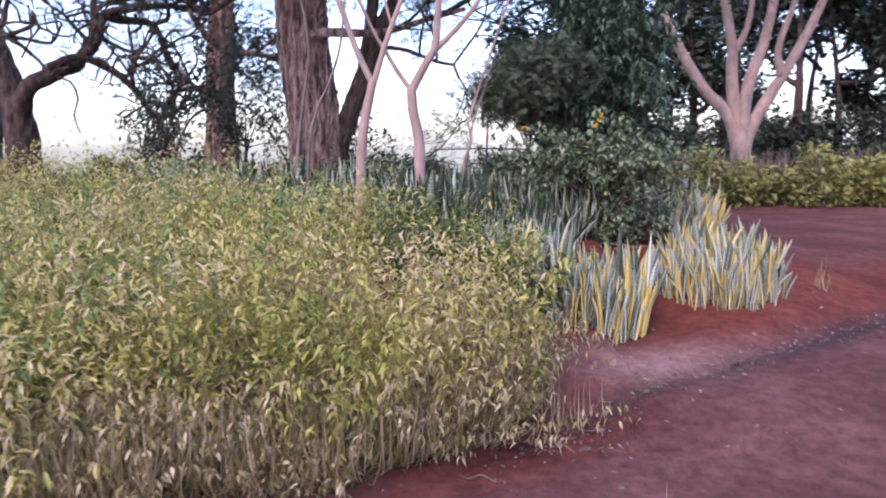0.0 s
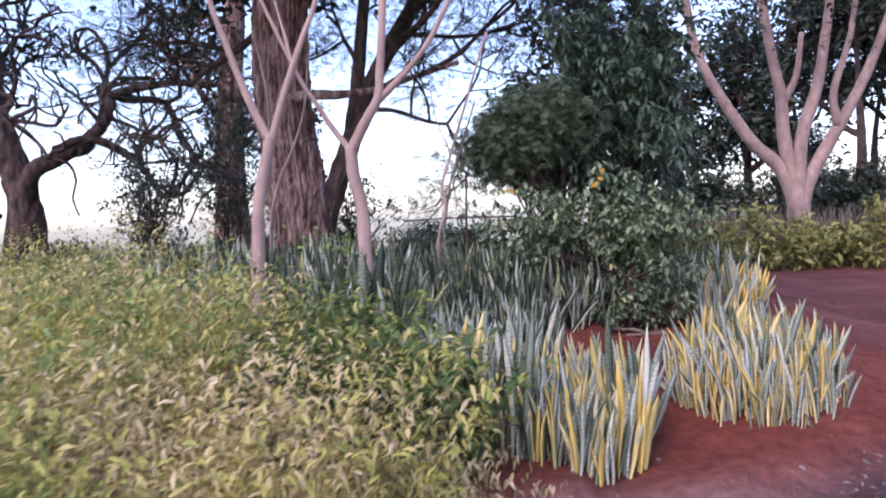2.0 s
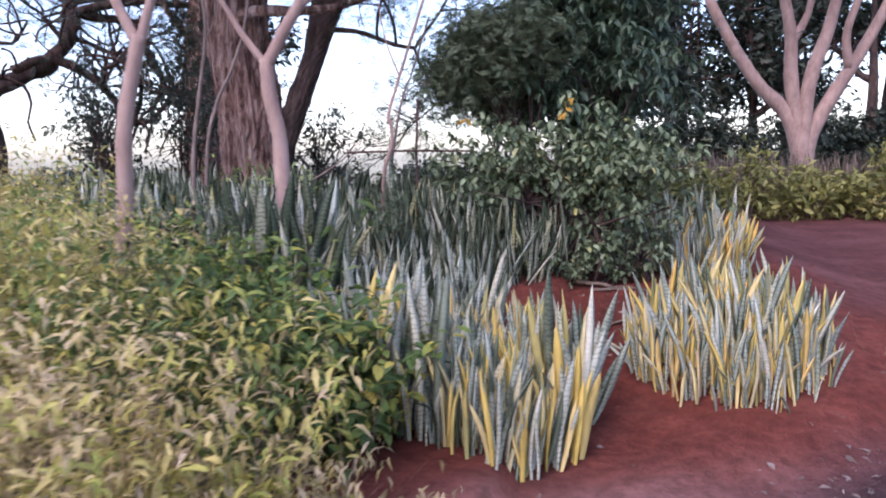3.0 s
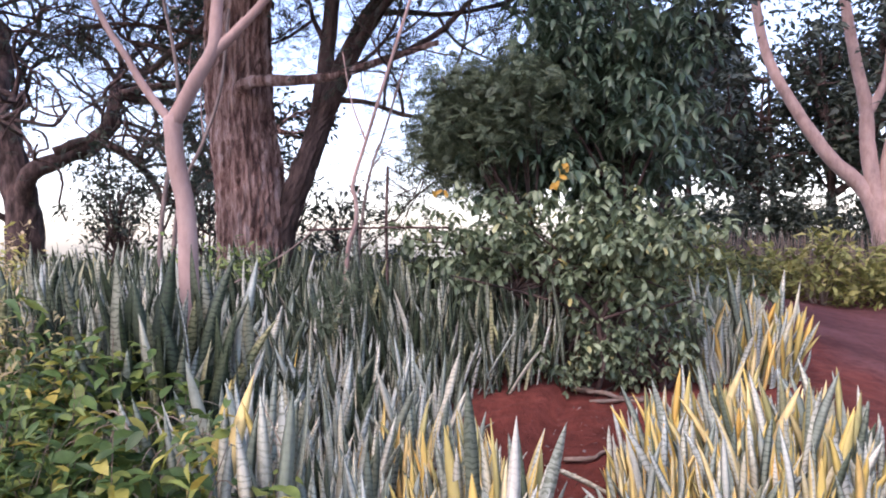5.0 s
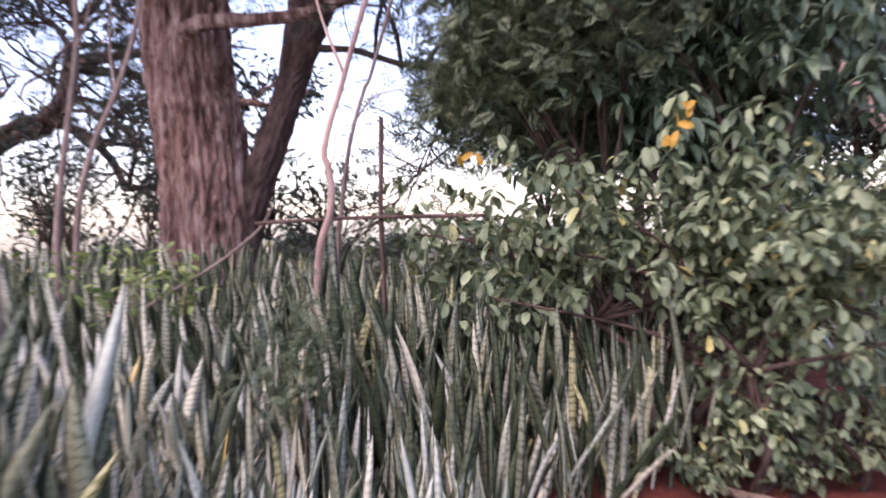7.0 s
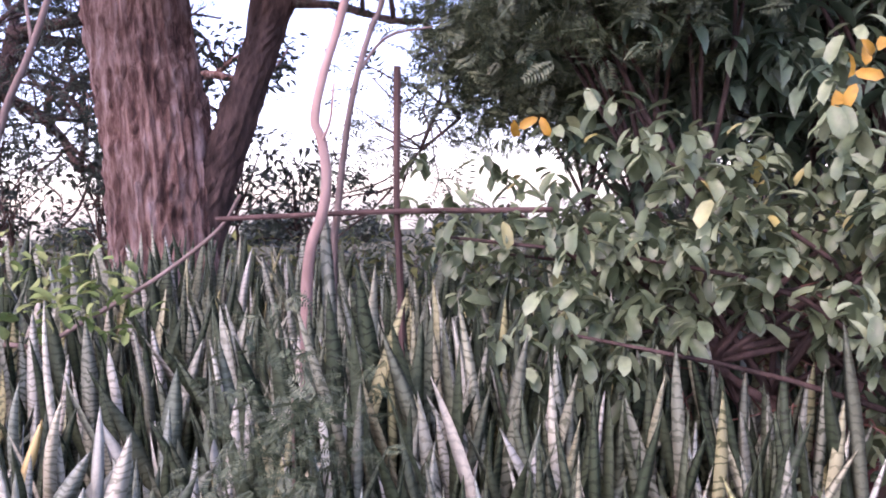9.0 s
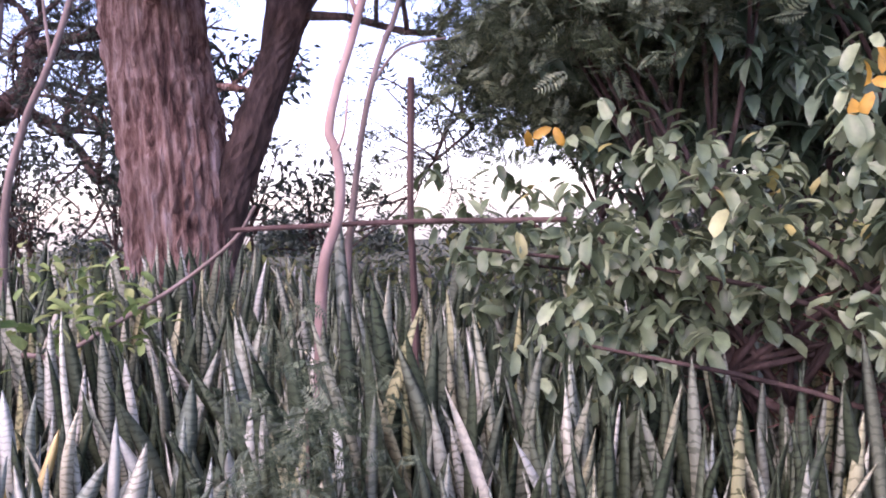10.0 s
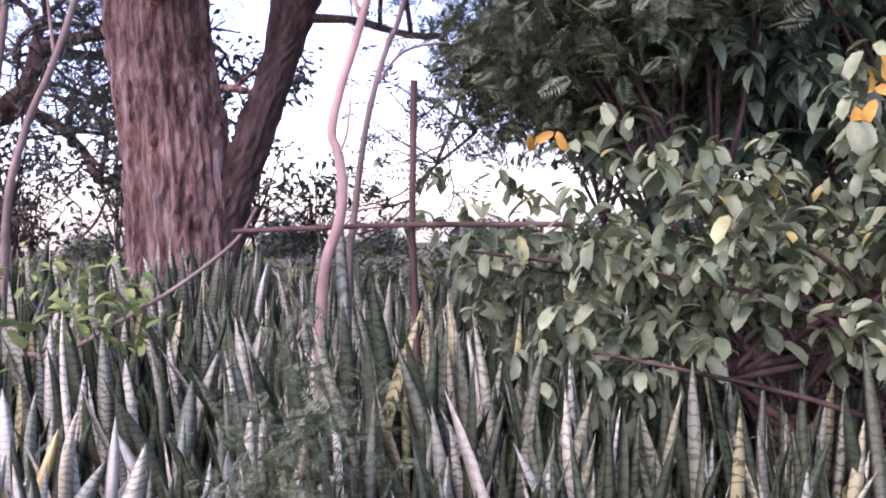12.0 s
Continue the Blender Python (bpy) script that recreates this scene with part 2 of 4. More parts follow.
BLADE_SILVER_MASS = blade_material("silvery_sword_leaf_mass", SILVER_TONES, True)
WOOD_FENCE = bark_material("weathered_fence_wood", [(0.3, (0.05, 0.03, 0.026)), (0.7, (0.14, 0.09, 0.08))], (1, 1, 0.3), 12, 0.01)
LITTER = leaf_material("pale_litter", [(0.0, (0.10, 0.075, 0.065)), (0.7, (0.22, 0.16, 0.14)), (1.0, (0.40, 0.34, 0.31))], 0.8, 0.1)


# ---- mesh helpers ----
def mesh_from(name, v, f, mat, smooth=False):
    me = bpy.data.meshes.new(name)
    v = np.asarray(v, np.float32)
    if isinstance(f, np.ndarray):
        k = f.shape[1]
        me.vertices.add(len(v))
        me.vertices.foreach_set("co", v.ravel())
        me.loops.add(f.size)
        me.loops.foreach_set("vertex_index", f.ravel().astype(np.int32))
        me.polygons.add(len(f))
        me.polygons.foreach_set("loop_start", np.arange(0, f.size, k, dtype=np.int32))
        me.update(calc_edges=True)
    else:
        me.from_pydata(v.tolist(), [], f)
    me.materials.append(mat)
    if smooth:
        me.polygons.foreach_set("use_smooth", np.ones(len(me.polygons), bool))
    return me


def part(name, me, parent, label=""):
    ob = new(name, me)
    ob.parent = parent
    if label:
        ob["label"] = label
    return ob


def smooth_path(points, step=6):
    p = np.array(points, float)
    q = np.vstack([2 * p[0] - p[1], p, 2 * p[-1] - p[-2]])
    out = []
    for i in range(1, len(q) - 2):
        for s in np.arange(step) / step:
            a, b, c, d = q[i - 1 : i + 3]
            out.append(0.5 * (2 * b + (c - a) * s + (2 * a - 5 * b + 4 * c - d) * s**2 + (3 * b - a - 3 * c + d) * s**3))
    out.append(p[-1])
    return np.array(out)


def tube(points, r0, r1, sides=10, rough=0.06, seed=0, step=5, flare=0.0, ridge=0.0):
    """A tapered limb along the points, uneven, closed at the ends; flare widens its foot, ridge furrows it."""
    c = smooth_path(points, step) if len(points) > 2 else np.array(points, float)
    n = len(c)
    t = np.gradient(c, axis=0)
    t /= np.linalg.norm(t, axis=1)[:, None] + 1e-9
    a = np.cross(t, [0.31, 0.95, 0.05])
    a /= np.linalg.norm(a, axis=1)[:, None] + 1e-9
    b = np.cross(t, a)
    s = np.linspace(0, 1, n)
    r = r0 + (r1 - r0) * s**0.85
    if flare:
        r = r * (1 + flare * np.exp(-s * 9))
    g = np.random.default_rng(seed)
    ang = np.arange(sides) * 2 * np.pi / sides
    wob = 1 + rough * g.standard_normal((n, sides))
    if ridge:
        wob = wob * (1 + ridge * np.sign(np.sin(ang * sides / 2 + 0.4))[None] * (0.6 + 0.4 * g.random((n, sides))))
    v = c[:, None] + (r[:, None] * wob)[..., None] * (np.cos(ang)[None, :, None] * a[:, None] + np.sin(ang)[None, :, None] * b[:, None])
    v = v.reshape(-1, 3)
    i = np.arange(n - 1)[:, None] * sides + np.arange(sides)[None]
    j = np.arange(n - 1)[:, None] * sides + (np.arange(sides)[None] + 1) % sides
    f = np.stack([i, j, j + sides, i + sides], -1).reshape(-1, 4)
    k = len(v)
    v = np.vstack([v, c[:1], c[-1:]])
    ar = np.arange(sides)
    lo = np.stack([(ar + 1) % sides, ar, np.full(sides, k), np.full(sides, k)], -1)
    hi = np.stack([(n - 1) * sides + ar, (n - 1) * sides + (ar + 1) % sides, np.full(sides, k + 1), np.full(sides, k + 1)], -1)
    return v, [tuple(q) for q in f.tolist()] + [tuple(q[:3]) for q in np.vstack([lo, hi]).tolist()]


def joined(pieces):
    vs, fs, k = [], [], 0
    for v, f in pieces:
        vs.append(v)
        fs += [tuple(i + k for i in q) for q in f]
        k += len(v)
    return np.vstack(vs), fs


# leaf outlines along +y, facing +z: folded on the midrib and drooping at the tip
LEAF_BROAD = (np.array([(0, 0, 0), (-0.2, 0.22, 0.05), (0, 0.25, 0), (0.2, 0.22, 0.05), (-0.25, 0.52, 0.04), (0, 0.55, -0.03), (0.25, 0.52, 0.04), (-0.16, 0.8, -0.05), (0, 0.82, -0.1), (0.16, 0.8, -0.05), (0, 1.0, -0.2)]),
              np.array([(0, 2, 1), (0, 3, 2), (1, 2, 5), (1, 5, 4), (2, 3, 6), (2, 6, 5), (4, 5, 8), (4, 8, 7), (5, 6, 9), (5, 9, 8), (7, 8, 10), (8, 9, 10)]))
LEAF_ROUND = (LEAF_BROAD[0] * np.array([0.84, 1, 1.5]) + np.array([(0, 0, 0)] * 7 + [(-0.06, 0.03, 0.02), (0, 0.03, 0.02), (0.06, 0.03, 0.02), (0, -0.04, 0.06)]), LEAF_BROAD[1])
LEAF_LONG = (LEAF_BROAD[0] * np.array([0.66, 1, 1.3]), LEAF_BROAD[1])
LEAF_SMALL = (np.array([(0, 0, 0), (-0.2, 0.4, 0.05), (0, 0.45, -0.02), (0.2, 0.4, 0.05), (0, 1.0, -0.22)]), np.array([(0, 2, 1), (0, 3, 2), (1, 2, 4), (2, 3, 4)]))
LEAF_MID = (np.array([(0, 0, 0), (0.14, 0.2, 0.035), (0.19, 0.48, 0.03), (0, 1.0, -0.24), (-0.19, 0.48, 0.03), (-0.14, 0.2, 0.035), (0, 0.46, -0.03)]),
            np.array([(0, 1, 6), (1, 2, 6), (2, 3, 6), (3, 4, 6), (4, 5, 6), (5, 0, 6)]))
LEAF_WEEDY = (LEAF_MID[0] * np.array([0.72, 1, 1.3]), LEAF_MID[1])
_bl = np.linspace(0, 1, 5)
LEAF_GRASS = (np.concatenate([[(-0.013 * (1 - s**2), s, -0.55 * s**2.2), (0.013 * (1 - s**2) + 0.002, s, -0.55 * s**2.2)] for s in _bl]),
              np.concatenate([[(2 * i, 2 * i + 1, 2 * i + 3), (2 * i, 2 * i + 3, 2 * i + 2)] for i in range(4)]))


def feather(pairs):
    """A divided leaf with pairs of leaflets along its rib."""
    v, f = [], []
    for i in range(pairs):
        y, w = 0.1 + i * 0.9 / pairs, 0.36 * (1 - abs(i / pairs - 0.37) / 0.83)
        for sgn in (-1, 1):
            k = len(v)
            v += [(0, y + 0.012, 0), (sgn * w, y + 0.1, -0.03), (sgn * w * 0.45, y - 0.12 / pairs, 0.01)]
            f.append((k, k + 1, k + 2))
    return np.array(v), np.array(f)


LEAF_FEATHER = feather(10)
FEATHER_HIGH = feather(6)


def cloud(name, template, at, ahead, up, size, mat):
    """One mesh of many leaves: each stands at its place, points ahead, faces up."""
    tv, tf = template
    at, ahead, up = (np.asarray(q, float) for q in (at, ahead, up))
    ahead = ahead / (np.linalg.norm(ahead, axis=1)[:, None] + 1e-9)
    x = np.cross(ahead, up)
    x /= np.linalg.norm(x, axis=1)[:, None] + 1e-9
    z = np.cross(x, ahead)
    size = np.broadcast_to(np.asarray(size, float), (len(at),))
    v = at[:, None] + size[:, None, None] * (tv[None, :, :1] * x[:, None] + tv[None, :, 1:2] * ahead[:, None] + tv[None, :, 2:] * z[:, None])
    f = tf[None] + (np.arange(len(at)) * len(tv))[:, None, None]
    return mesh_from(name, v.reshape(-1, 3), f.reshape(-1, tf.shape[1]), mat)


def smoothstep(x):
    x = np.clip(x, 0, 1)
    return x * x * (3 - 2 * x)


# ---- ground ----
EDGE_X = [-30, -6, -1, -0.25, 0.26, 0.75, 1.05, 1.3, 1.55]
EDGE_Y = [-6, 2.4, 3.6, 4.05, 4.25, 4.7, 5.05, 5.6, 6.3]


def height(x, y):
    """The lie of the land: a level red track, a low bank behind the beds, small ruts."""
    x, y = np.asarray(x, float), np.asarray(y, float)
    left = 0.36 * smoothstep((y - 8.9) / 2.2)
    right = 0.36 * smoothstep((y - 7.6) / 2.2)
    k = smoothstep((x - 0.5) / 0.8)
    h = (left * (1 - k) + right * k) * (1 - smoothstep((x - 3.0) / 2.0))
    h = np.maximum(h, 0.32 * smoothstep((y - 6.9) / 1.4) * (1 - smoothstep(x / 0.8)))
    h = h - 0.16 * smoothstep((6.4 - y) / 1.5)
    e = y - np.interp(x, EDGE_X, EDGE_Y)
    h = h + 0.10 * smoothstep((e + 0.1) / 0.3) * (x < 1.7)
    h = h + 0.06 * np.exp(-(((x - 1.9) / 0.55) ** 2 + ((y - 5.75) / 0.35) ** 2))
    h = h + 0.13 * np.exp(-((((x - 2.8) / 0.85) ** 2 + ((y - 8.25) / 0.95) ** 2) ** 2))
    rut = 0.75 * (y - 5.36 - 1.02 * (x - 1.4))
    h = h - 0.05 * np.exp(-((rut / 0.16) ** 2)) * smoothstep((x - 0.6) / 0.6)
    h = h + 0.012 * np.sin(3.1 * x + 1.7 * y) * np.cos(2.3 * y - 1.1 * x) + 0.006 * np.sin(9 * x + 4 * y) * np.sin(8 * y)
    fall = 0.034 * np.maximum(y - 14, 0) * smoothstep((y - 14) / 5) * (1 - smoothstep((x - 0.5 - 0.12 * np.maximum(y - 14, 0)) / 4))
    return h * np.exp(-((np.maximum(np.hypot(x, y - 8) - 40, 0) / 40) ** 2)) - fall


def spaced(lo, hi, fine, far, centre):
    mid = np.arange(lo, hi + 1e-6, fine)
    out, d, q = [], fine, hi
    while q < far:
        d *= 1.25
        q += d
        out.append(q)
    low, d, q = [], fine, lo
    while q > -far:
        d *= 1.25
        q -= d
        low.append(q)
    return np.array(low[::-1] + mid.tolist() + out)


def build_ground():
    xs, ys = spaced(-4, 6.5, 0.08, 900, 0), spaced(1, 12, 0.08, 900, 0)
    gx, gy = np.meshgrid(xs, ys)
    gz = height(gx, gy)
    near = (np.abs(gx - 1) < 7) & (np.abs(gy - 6.5) < 7.5)
    gz = gz + near * 0.008 * RNG.standard_normal(gx.shape)
    v = np.stack([gx, gy, gz], -1).reshape(-1, 3)
    nx = len(xs)
    i = (np.arange(len(ys) - 1)[:, None] * nx + np.arange(nx - 1)[None]).ravel()
    me = mesh_from("ground", v, np.stack([i, i + 1, i + nx + 1, i + nx], -1), SOIL, True)
    rut = 0.75 * (gy - 5.36 - 1.02 * (gx - 1.4)).ravel()
    wob = 0.25 * np.sin(1.3 * gx + 0.6 * gy).ravel() + 0.12 * np.sin(4.1 * gx - 2.7 * gy).ravel()
    me.attributes.new("trodden", "FLOAT", "POINT").data.foreach_set("value", np.ascontiguousarray(np.maximum(smoothstep((0.35 - rut + wob) / 0.7), 0.7 * smoothstep((gx.ravel() - 3.1 + wob) / 0.8) * smoothstep((rut - 0.9) / 0.8)), np.float32))
    crumbs = 0.75 * np.exp(-(((rut + 0.1 + 0.3 * wob) / 0.17) ** 2)) * smoothstep((gx.ravel() - 0.9) / 0.8)
    me.attributes.new("crumbs", "FLOAT", "POINT").data.foreach_set("value", np.ascontiguousarray(crumbs, np.float32))
    dust = 0.9 * np.exp(-(((gx - 1.95 - 0.8 * (gy - 6.3)) / 0.42) ** 2 + ((gy - 6.3) / 0.5) ** 2)).ravel() * (1 + 0.5 * wob)
    me.attributes.new("dust", "FLOAT", "POINT").data.foreach_set("value", np.ascontiguousarray(np.clip(dust, 0, 1), np.float32))
    turf = smoothstep((gy - 12.0 - 0.8 * np.maximum(gx - 1, 0) + 2 * np.sin(0.7 * gx)) / 2.5) * (1 - smoothstep((gx - 1.5 - 0.12 * np.maximum(gy - 14, 0)) / 2)) + smoothstep((gy - 23) / 2) * (gx > 0)
    edge = gy - np.interp(gx, EDGE_X, EDGE_Y)
    turf = turf + 0.75 * smoothstep((edge - 0.35) / 0.5) * (gx < 0.9) * (gy < 12.3)
    me.attributes.new("turf", "FLOAT", "POINT").data.foreach_set("value", np.ascontiguousarray(np.clip(turf.ravel(), 0, 1), np.float32))
    ob = new("ground", me)
    return tagged(ob, "bare red earth track with ruts and loose crumbs", "ground", kind="structure")


build_ground()


# ---- snake plants ----
def blade_mesh(name, mat, length, width, bend, twist, seed):
    """One sword leaf with a channelled, four-sided section, wide in the middle and pointed."""
    g = np.random.default_rng(seed)
    rows = (0.0, 0.25, 0.48, 0.68, 0.78, 0.86, 0.92, 0.97, 1.0)
    n, v = len(rows), []
    for s in rows:
        w = width * (0.58 + 0.42 * math.sin(math.pi * 0.5 * min(1, s / 0.66))) * max(0.0, 1 - max(0.0, (s - 0.7) / 0.3) ** 2.0) + 0.0008
        a = twist * s
        c = Vector((bend * s * s, 0.02 * math.sin(5 * s + seed), length * s))
        for px, py in ((-w / 2, 0), (0, -0.2 * w - 0.0015), (w / 2, 0), (0, -0.2 * w + 0.002)):
            v.append((c.x + px * math.cos(a) - py * math.sin(a), c.y + px * math.sin(a) + py * math.cos(a), c.z))
    f = [(4 * i + k, 4 * i + (k + 1) % 4, 4 * i + 4 + (k + 1) % 4, 4 * i + 4 + k) for i in range(n - 1) for k in range(4)]
    me = mesh_from(name, v, np.array(f), mat)
    me.attributes.new("margin", "FLOAT", "POINT").data.foreach_set("value", np.tile(np.array([1, 0, 1, 0], np.float32), n))
    return me


def blade_set(mat, tag, count, lengths, seed0, widths=(0.044, 0.066)):
    g = np.random.default_rng(seed0)
    return [blade_mesh("sword_leaf_" + tag, mat, g.uniform(*lengths), g.uniform(*widths), g.uniform(-0.14, 0.14), g.uniform(-0.5, 0.5), seed0 + i) for i in range(count)]


BLADES = blade_set(BLADE, "green", 16, (0.66, 0.92), 100, (0.042, 0.066))
BLADES_S = blade_set(BLADE_SILVER, "silver", 10, (0.55, 0.94), 150, (0.038, 0.056))
BLADES_Y = blade_set(BLADE_YELLOW, "yellow", 6, (0.55, 0.9), 200, (0.037, 0.054))


def bed_top(x, y):
    """How high the leaves of the broad bed reach: low along its front, rising towards the back and round the pale tree."""
    back = float(np.interp(y, [7.4, 8.3, 8.9, 9.2, 9.5, 9.9, 10.4, 11.2], [0.72, 0.78, 0.84, 0.96, 1.09, 1.14, 1.17, 1.19]))
    side = 1.26 * float(smoothstep((0.85 - x) / 0.5)) * (1 - float(smoothstep((y - 8.1) / 0.3 - 0.8 * (0.3 - x))))
    back += 0.15 * math.exp(-(((x - 0.48) / 0.42) ** 2) - ((y - 9.5) / 0.24) ** 2)
    return max(back, side, 0.16 * float(smoothstep((-0.4 - x) / 0.8)) + back)


def blade_poses(spots, lean, out_from=None, splay=0.0, scale=(0.8, 1.1), rim=0.0):
    rows = []
    for x, y in spots:
        slack = lean * (2.6 if RNG.random() < 0.1 else 1)
        tx, ty = RNG.normal(0, slack), RNG.normal(0, slack)
        if out_from is not None:
            tx += splay * (y - out_from[1]) * -1
            ty += splay * (x - out_from[0])
        s = RNG.uniform(*scale)
        if out_from is not None:
            s *= 1 - rim * min(1, math.hypot(x - out_from[0], y - out_from[1]) / 0.7) ** 2
        if in_clump1(x, y):
            s *= 1 - 0.3 * float(smoothstep((y - 7.5) / 0.3))
        if in_bed(x, y):
            s = (bed_top(x, y) - float(height(x, y))) * RNG.uniform(0.66, 1.06) / 0.86
        k = max(0.0, min(1.0, (y - 6.5) / 1.1))
        if math.hypot(x - 1.93 + 0.65 * k, y - 6.5 - 1.1 * k) < 0.36:
            s = min(s, 0.6)
        slim = 0.72 if y > 8.7 and x > 0.2 and in_bed(x, y) else 1.0
        m = Matrix.Translation((x, y, float(height(x, y)) - 0.03)) @ Euler((tx, ty, 0)).to_matrix().to_4x4() @ Matrix.Rotation(RNG.uniform(-0.65, 0.65) + (math.pi if RNG.random() < 0.5 else 0), 4, "Z") @ Matrix.Diagonal((s * slim, s * slim, s, 1))
        rows.append(m)
    return rows


def snake_clump(label, spots, yellow, lean, out_from, splay, scale, extra=None, rim=0.15):
    thing = tagged(new("snake_plant_clump"), label, "snake plant", "snake plant clumps")
    for m in blade_poses(spots, lean, out_from, splay, scale, rim):
        odds = yellow(m.translation.x, m.translation.y)
        pool = BLADES_Y if RNG.random() < odds else BLADES_S
        ob = part("leaf", pool[RNG.integers(len(pool))], thing)
        ob.matrix_basis = m
    if extra:
        more = blade_poses(extra, lean, out_from, splay, (scale[0] * 0.75, scale[1] * 0.95), rim)
        gold = [m for m in more if RNG.random() < yellow(m.translation.x, m.translation.y)]
        leaf_mass(thing, gold, BLADES_Y, BLADE_YELLOW_MASS)
        leaf_mass(thing, [m for m in more if m not in gold], BLADES_S, BLADE_SILVER_MASS)
    return thing


def leaf_mass(thing, poses, pool, mat):
    """Many more leaves of a bed, joined."""
    base = [(np.array([q.co for q in me.vertices]), np.array([q.vertices for q in me.polygons])) for me in pool]
    vs, fs, k = [], [], 0
    for m in poses:
        v, f = base[RNG.integers(len(base))]
        a = np.array(m)
        vs.append(v @ a[:3, :3].T + a[:3, 3])
        fs.append(f + k)
        k += len(v)
    part("leaf_mass", mesh_from("leaf_mass", np.vstack(vs), np.vstack(fs), mat), thing)["kind"] = "stuff"


def scatter(count, lo, hi, inside):
    out = []
    while len(out) < count:
        x, y = RNG.uniform(lo[0], hi[0]), RNG.uniform(lo[1], hi[1])
        if inside(x, y):
            out.append((x, y))
    return out


def bed_right(y):
    return float(np.interp(y, [6.6, 7.0, 7.5, 8.0, 8.3, 9.0, 9.25, 9.6, 12.4], [1.7, 1.98, 2.02, 1.8, 1.5, 1.1, 1.45, 1.8, 2.1]))


def weeds_line(x):
    return 7.05 - 0.92 * x


def in_clump1(x, y):
    return max(6.6, 7.22 - 0.5 * (x - 0.5)) < y < 8.2 and 0.75 < x < bed_right(y) and math.hypot(x - 1.28, y - 7.6) > 0.3


def in_bed(x, y):
    return y > max(weeds_line(x), 7.52 - 0.5 * x if x > -0.4 else 0) and x < bed_right(y) and not in_clump1(x, y) and y < 12.3


def pale_odds(x, y):
    """How common the silvery leaves are: most along the front of the bed, fewer towards the back."""
    # fewer pale leaves at the back and under the shrub: shade put into colour
    if y < 8.6:
        return 0.6 * float(smoothstep((x - 0.45) / 0.35)) + 0.32
    return 0.8 * (1 - float(smoothstep((y - (9.1 if x < 0.1 else 8.9)) / 0.55))) * (1 - 0.75 * float(smoothstep((x - 0.65) / 0.3))) + 0.05


def build_beds():
    snake_clump("dense clump of banded grey-green and yellow snake plants by the track", scatter(280, (0.7, 6.2), (2.1, 8.3), in_clump1),
                lambda x, y: 0.8 if x > bed_right(y) - 0.5 else 0.2, 0.1, (1.3, 7.3), 0.12, (0.68, 1.14), scatter(640, (0.7, 6.2), (2.1, 8.3), in_clump1))
    snake_clump("round clump of yellow and grey-green snake plants on red earth",
                scatter(300, (2.1, 7.4), (3.4, 9.1), lambda x, y: ((x - 2.75) / 0.52) ** 2 + ((y - 8.25) / 0.66) ** 2 < 1), lambda x, y: 0.85 - 0.5 * (x > 3.05), 0.12, (2.75, 8.25), 0.22, (0.46, 0.82), scatter(430, (2.1, 7.4), (3.4, 9.1), lambda x, y: ((x - 2.75) / 0.56) ** 2 + ((y - 8.25) / 0.70) ** 2 < 1), 0.35)
    snake_clump("small clump of yellowing snake plants beside the shrub",
                scatter(120, (2.0, 9.9), (3.4, 11.2), lambda x, y: ((x - 2.78) / 0.32) ** 2 + ((y - 10.5) / 0.5) ** 2 < 1), lambda x, y: 0.25 + 0.4 * (x > 2.8), 0.1, (2.78, 10.5), 0.3, (0.5, 0.98), scatter(220, (2.0, 9.9), (3.4, 11.2), lambda x, y: ((x - 2.78) / 0.36) ** 2 + ((y - 10.5) / 0.54) ** 2 < 1), 0.3)
    bed = tagged(new("snake_plant_bed"), "broad bed of tall dark-banded snake plants under the trees", "snake plant", "snake plant clumps")
    near = scatter(290, (-1.3, 8.6), (1.3, 10.6), in_bed)
    for m in blade_poses(near, 0.17, None, 0, (0.62, 1.14)):
        pool = BLADES_Y if RNG.random() < 0.06 else BLADES_S if RNG.random() < max(0.04, pale_odds(m.translation.x, m.translation.y)) else BLADES
        part("leaf", pool[RNG.integers(len(pool))], bed).matrix_basis = m
    singles = []
    for x, y, top, tilt, pool in ((-0.30, 9.22, 1.19, -0.1, BLADES_S), (-0.55, 9.2, 1.15, 0.22, BLADES_Y), (-0.50, 9.15, 0.98, 0.12, BLADES_Y), (0.02, 9.5, 1.16, 0.32, BLADES_S), (0.1, 9.45, 1.13, 0.2, BLADES_S), (-0.1, 9.15, 0.98, -0.22, BLADES_S), (0.78, 9.3, 0.92, -0.3, BLADES_S), (0.62, 9.7, 1.2, 0.24, BLADES), (0.33, 9.64, 1.38, -0.04, BLADES)):
        singles.append((x, y, top, tilt, pool, 0.8))
    for x, y in scatter(34, (-0.75, 8.95), (0.15, 9.4), in_bed):
        singles.append((x, y, RNG.uniform(0.78, 1.04), RNG.normal(0, 0.16), BLADES_S, 1.25))
    for x, y, top, tilt, pool, wide in singles:
        me = pool[RNG.integers(len(pool))]
        z = float(height(x, y)) - 0.03
        part("leaf", me, bed).matrix_basis = Matrix.Translation((x, y, z)) @ Euler((0, tilt, 0)).to_matrix().to_4x4() @ Matrix.Diagonal((wide, wide, (top - z) / (0.78 * math.cos(tilt)), 1))
    rest = scatter(1050, (-2.2, 7.0), (1.4, 9.2), in_bed) + scatter(420, (-0.6, 7.2), (1.3, 8.9), in_bed) + scatter(130, (1.0, 9.1), (1.9, 10.0), in_bed) + scatter(1350, (-4.5, 9.2), (1.6, 12.2), in_bed) + scatter(330, (0.0, 9.1), (1.0, 9.7), in_bed) + scatter(420, (-1.4, 9.3), (1.2, 10.6), in_bed)
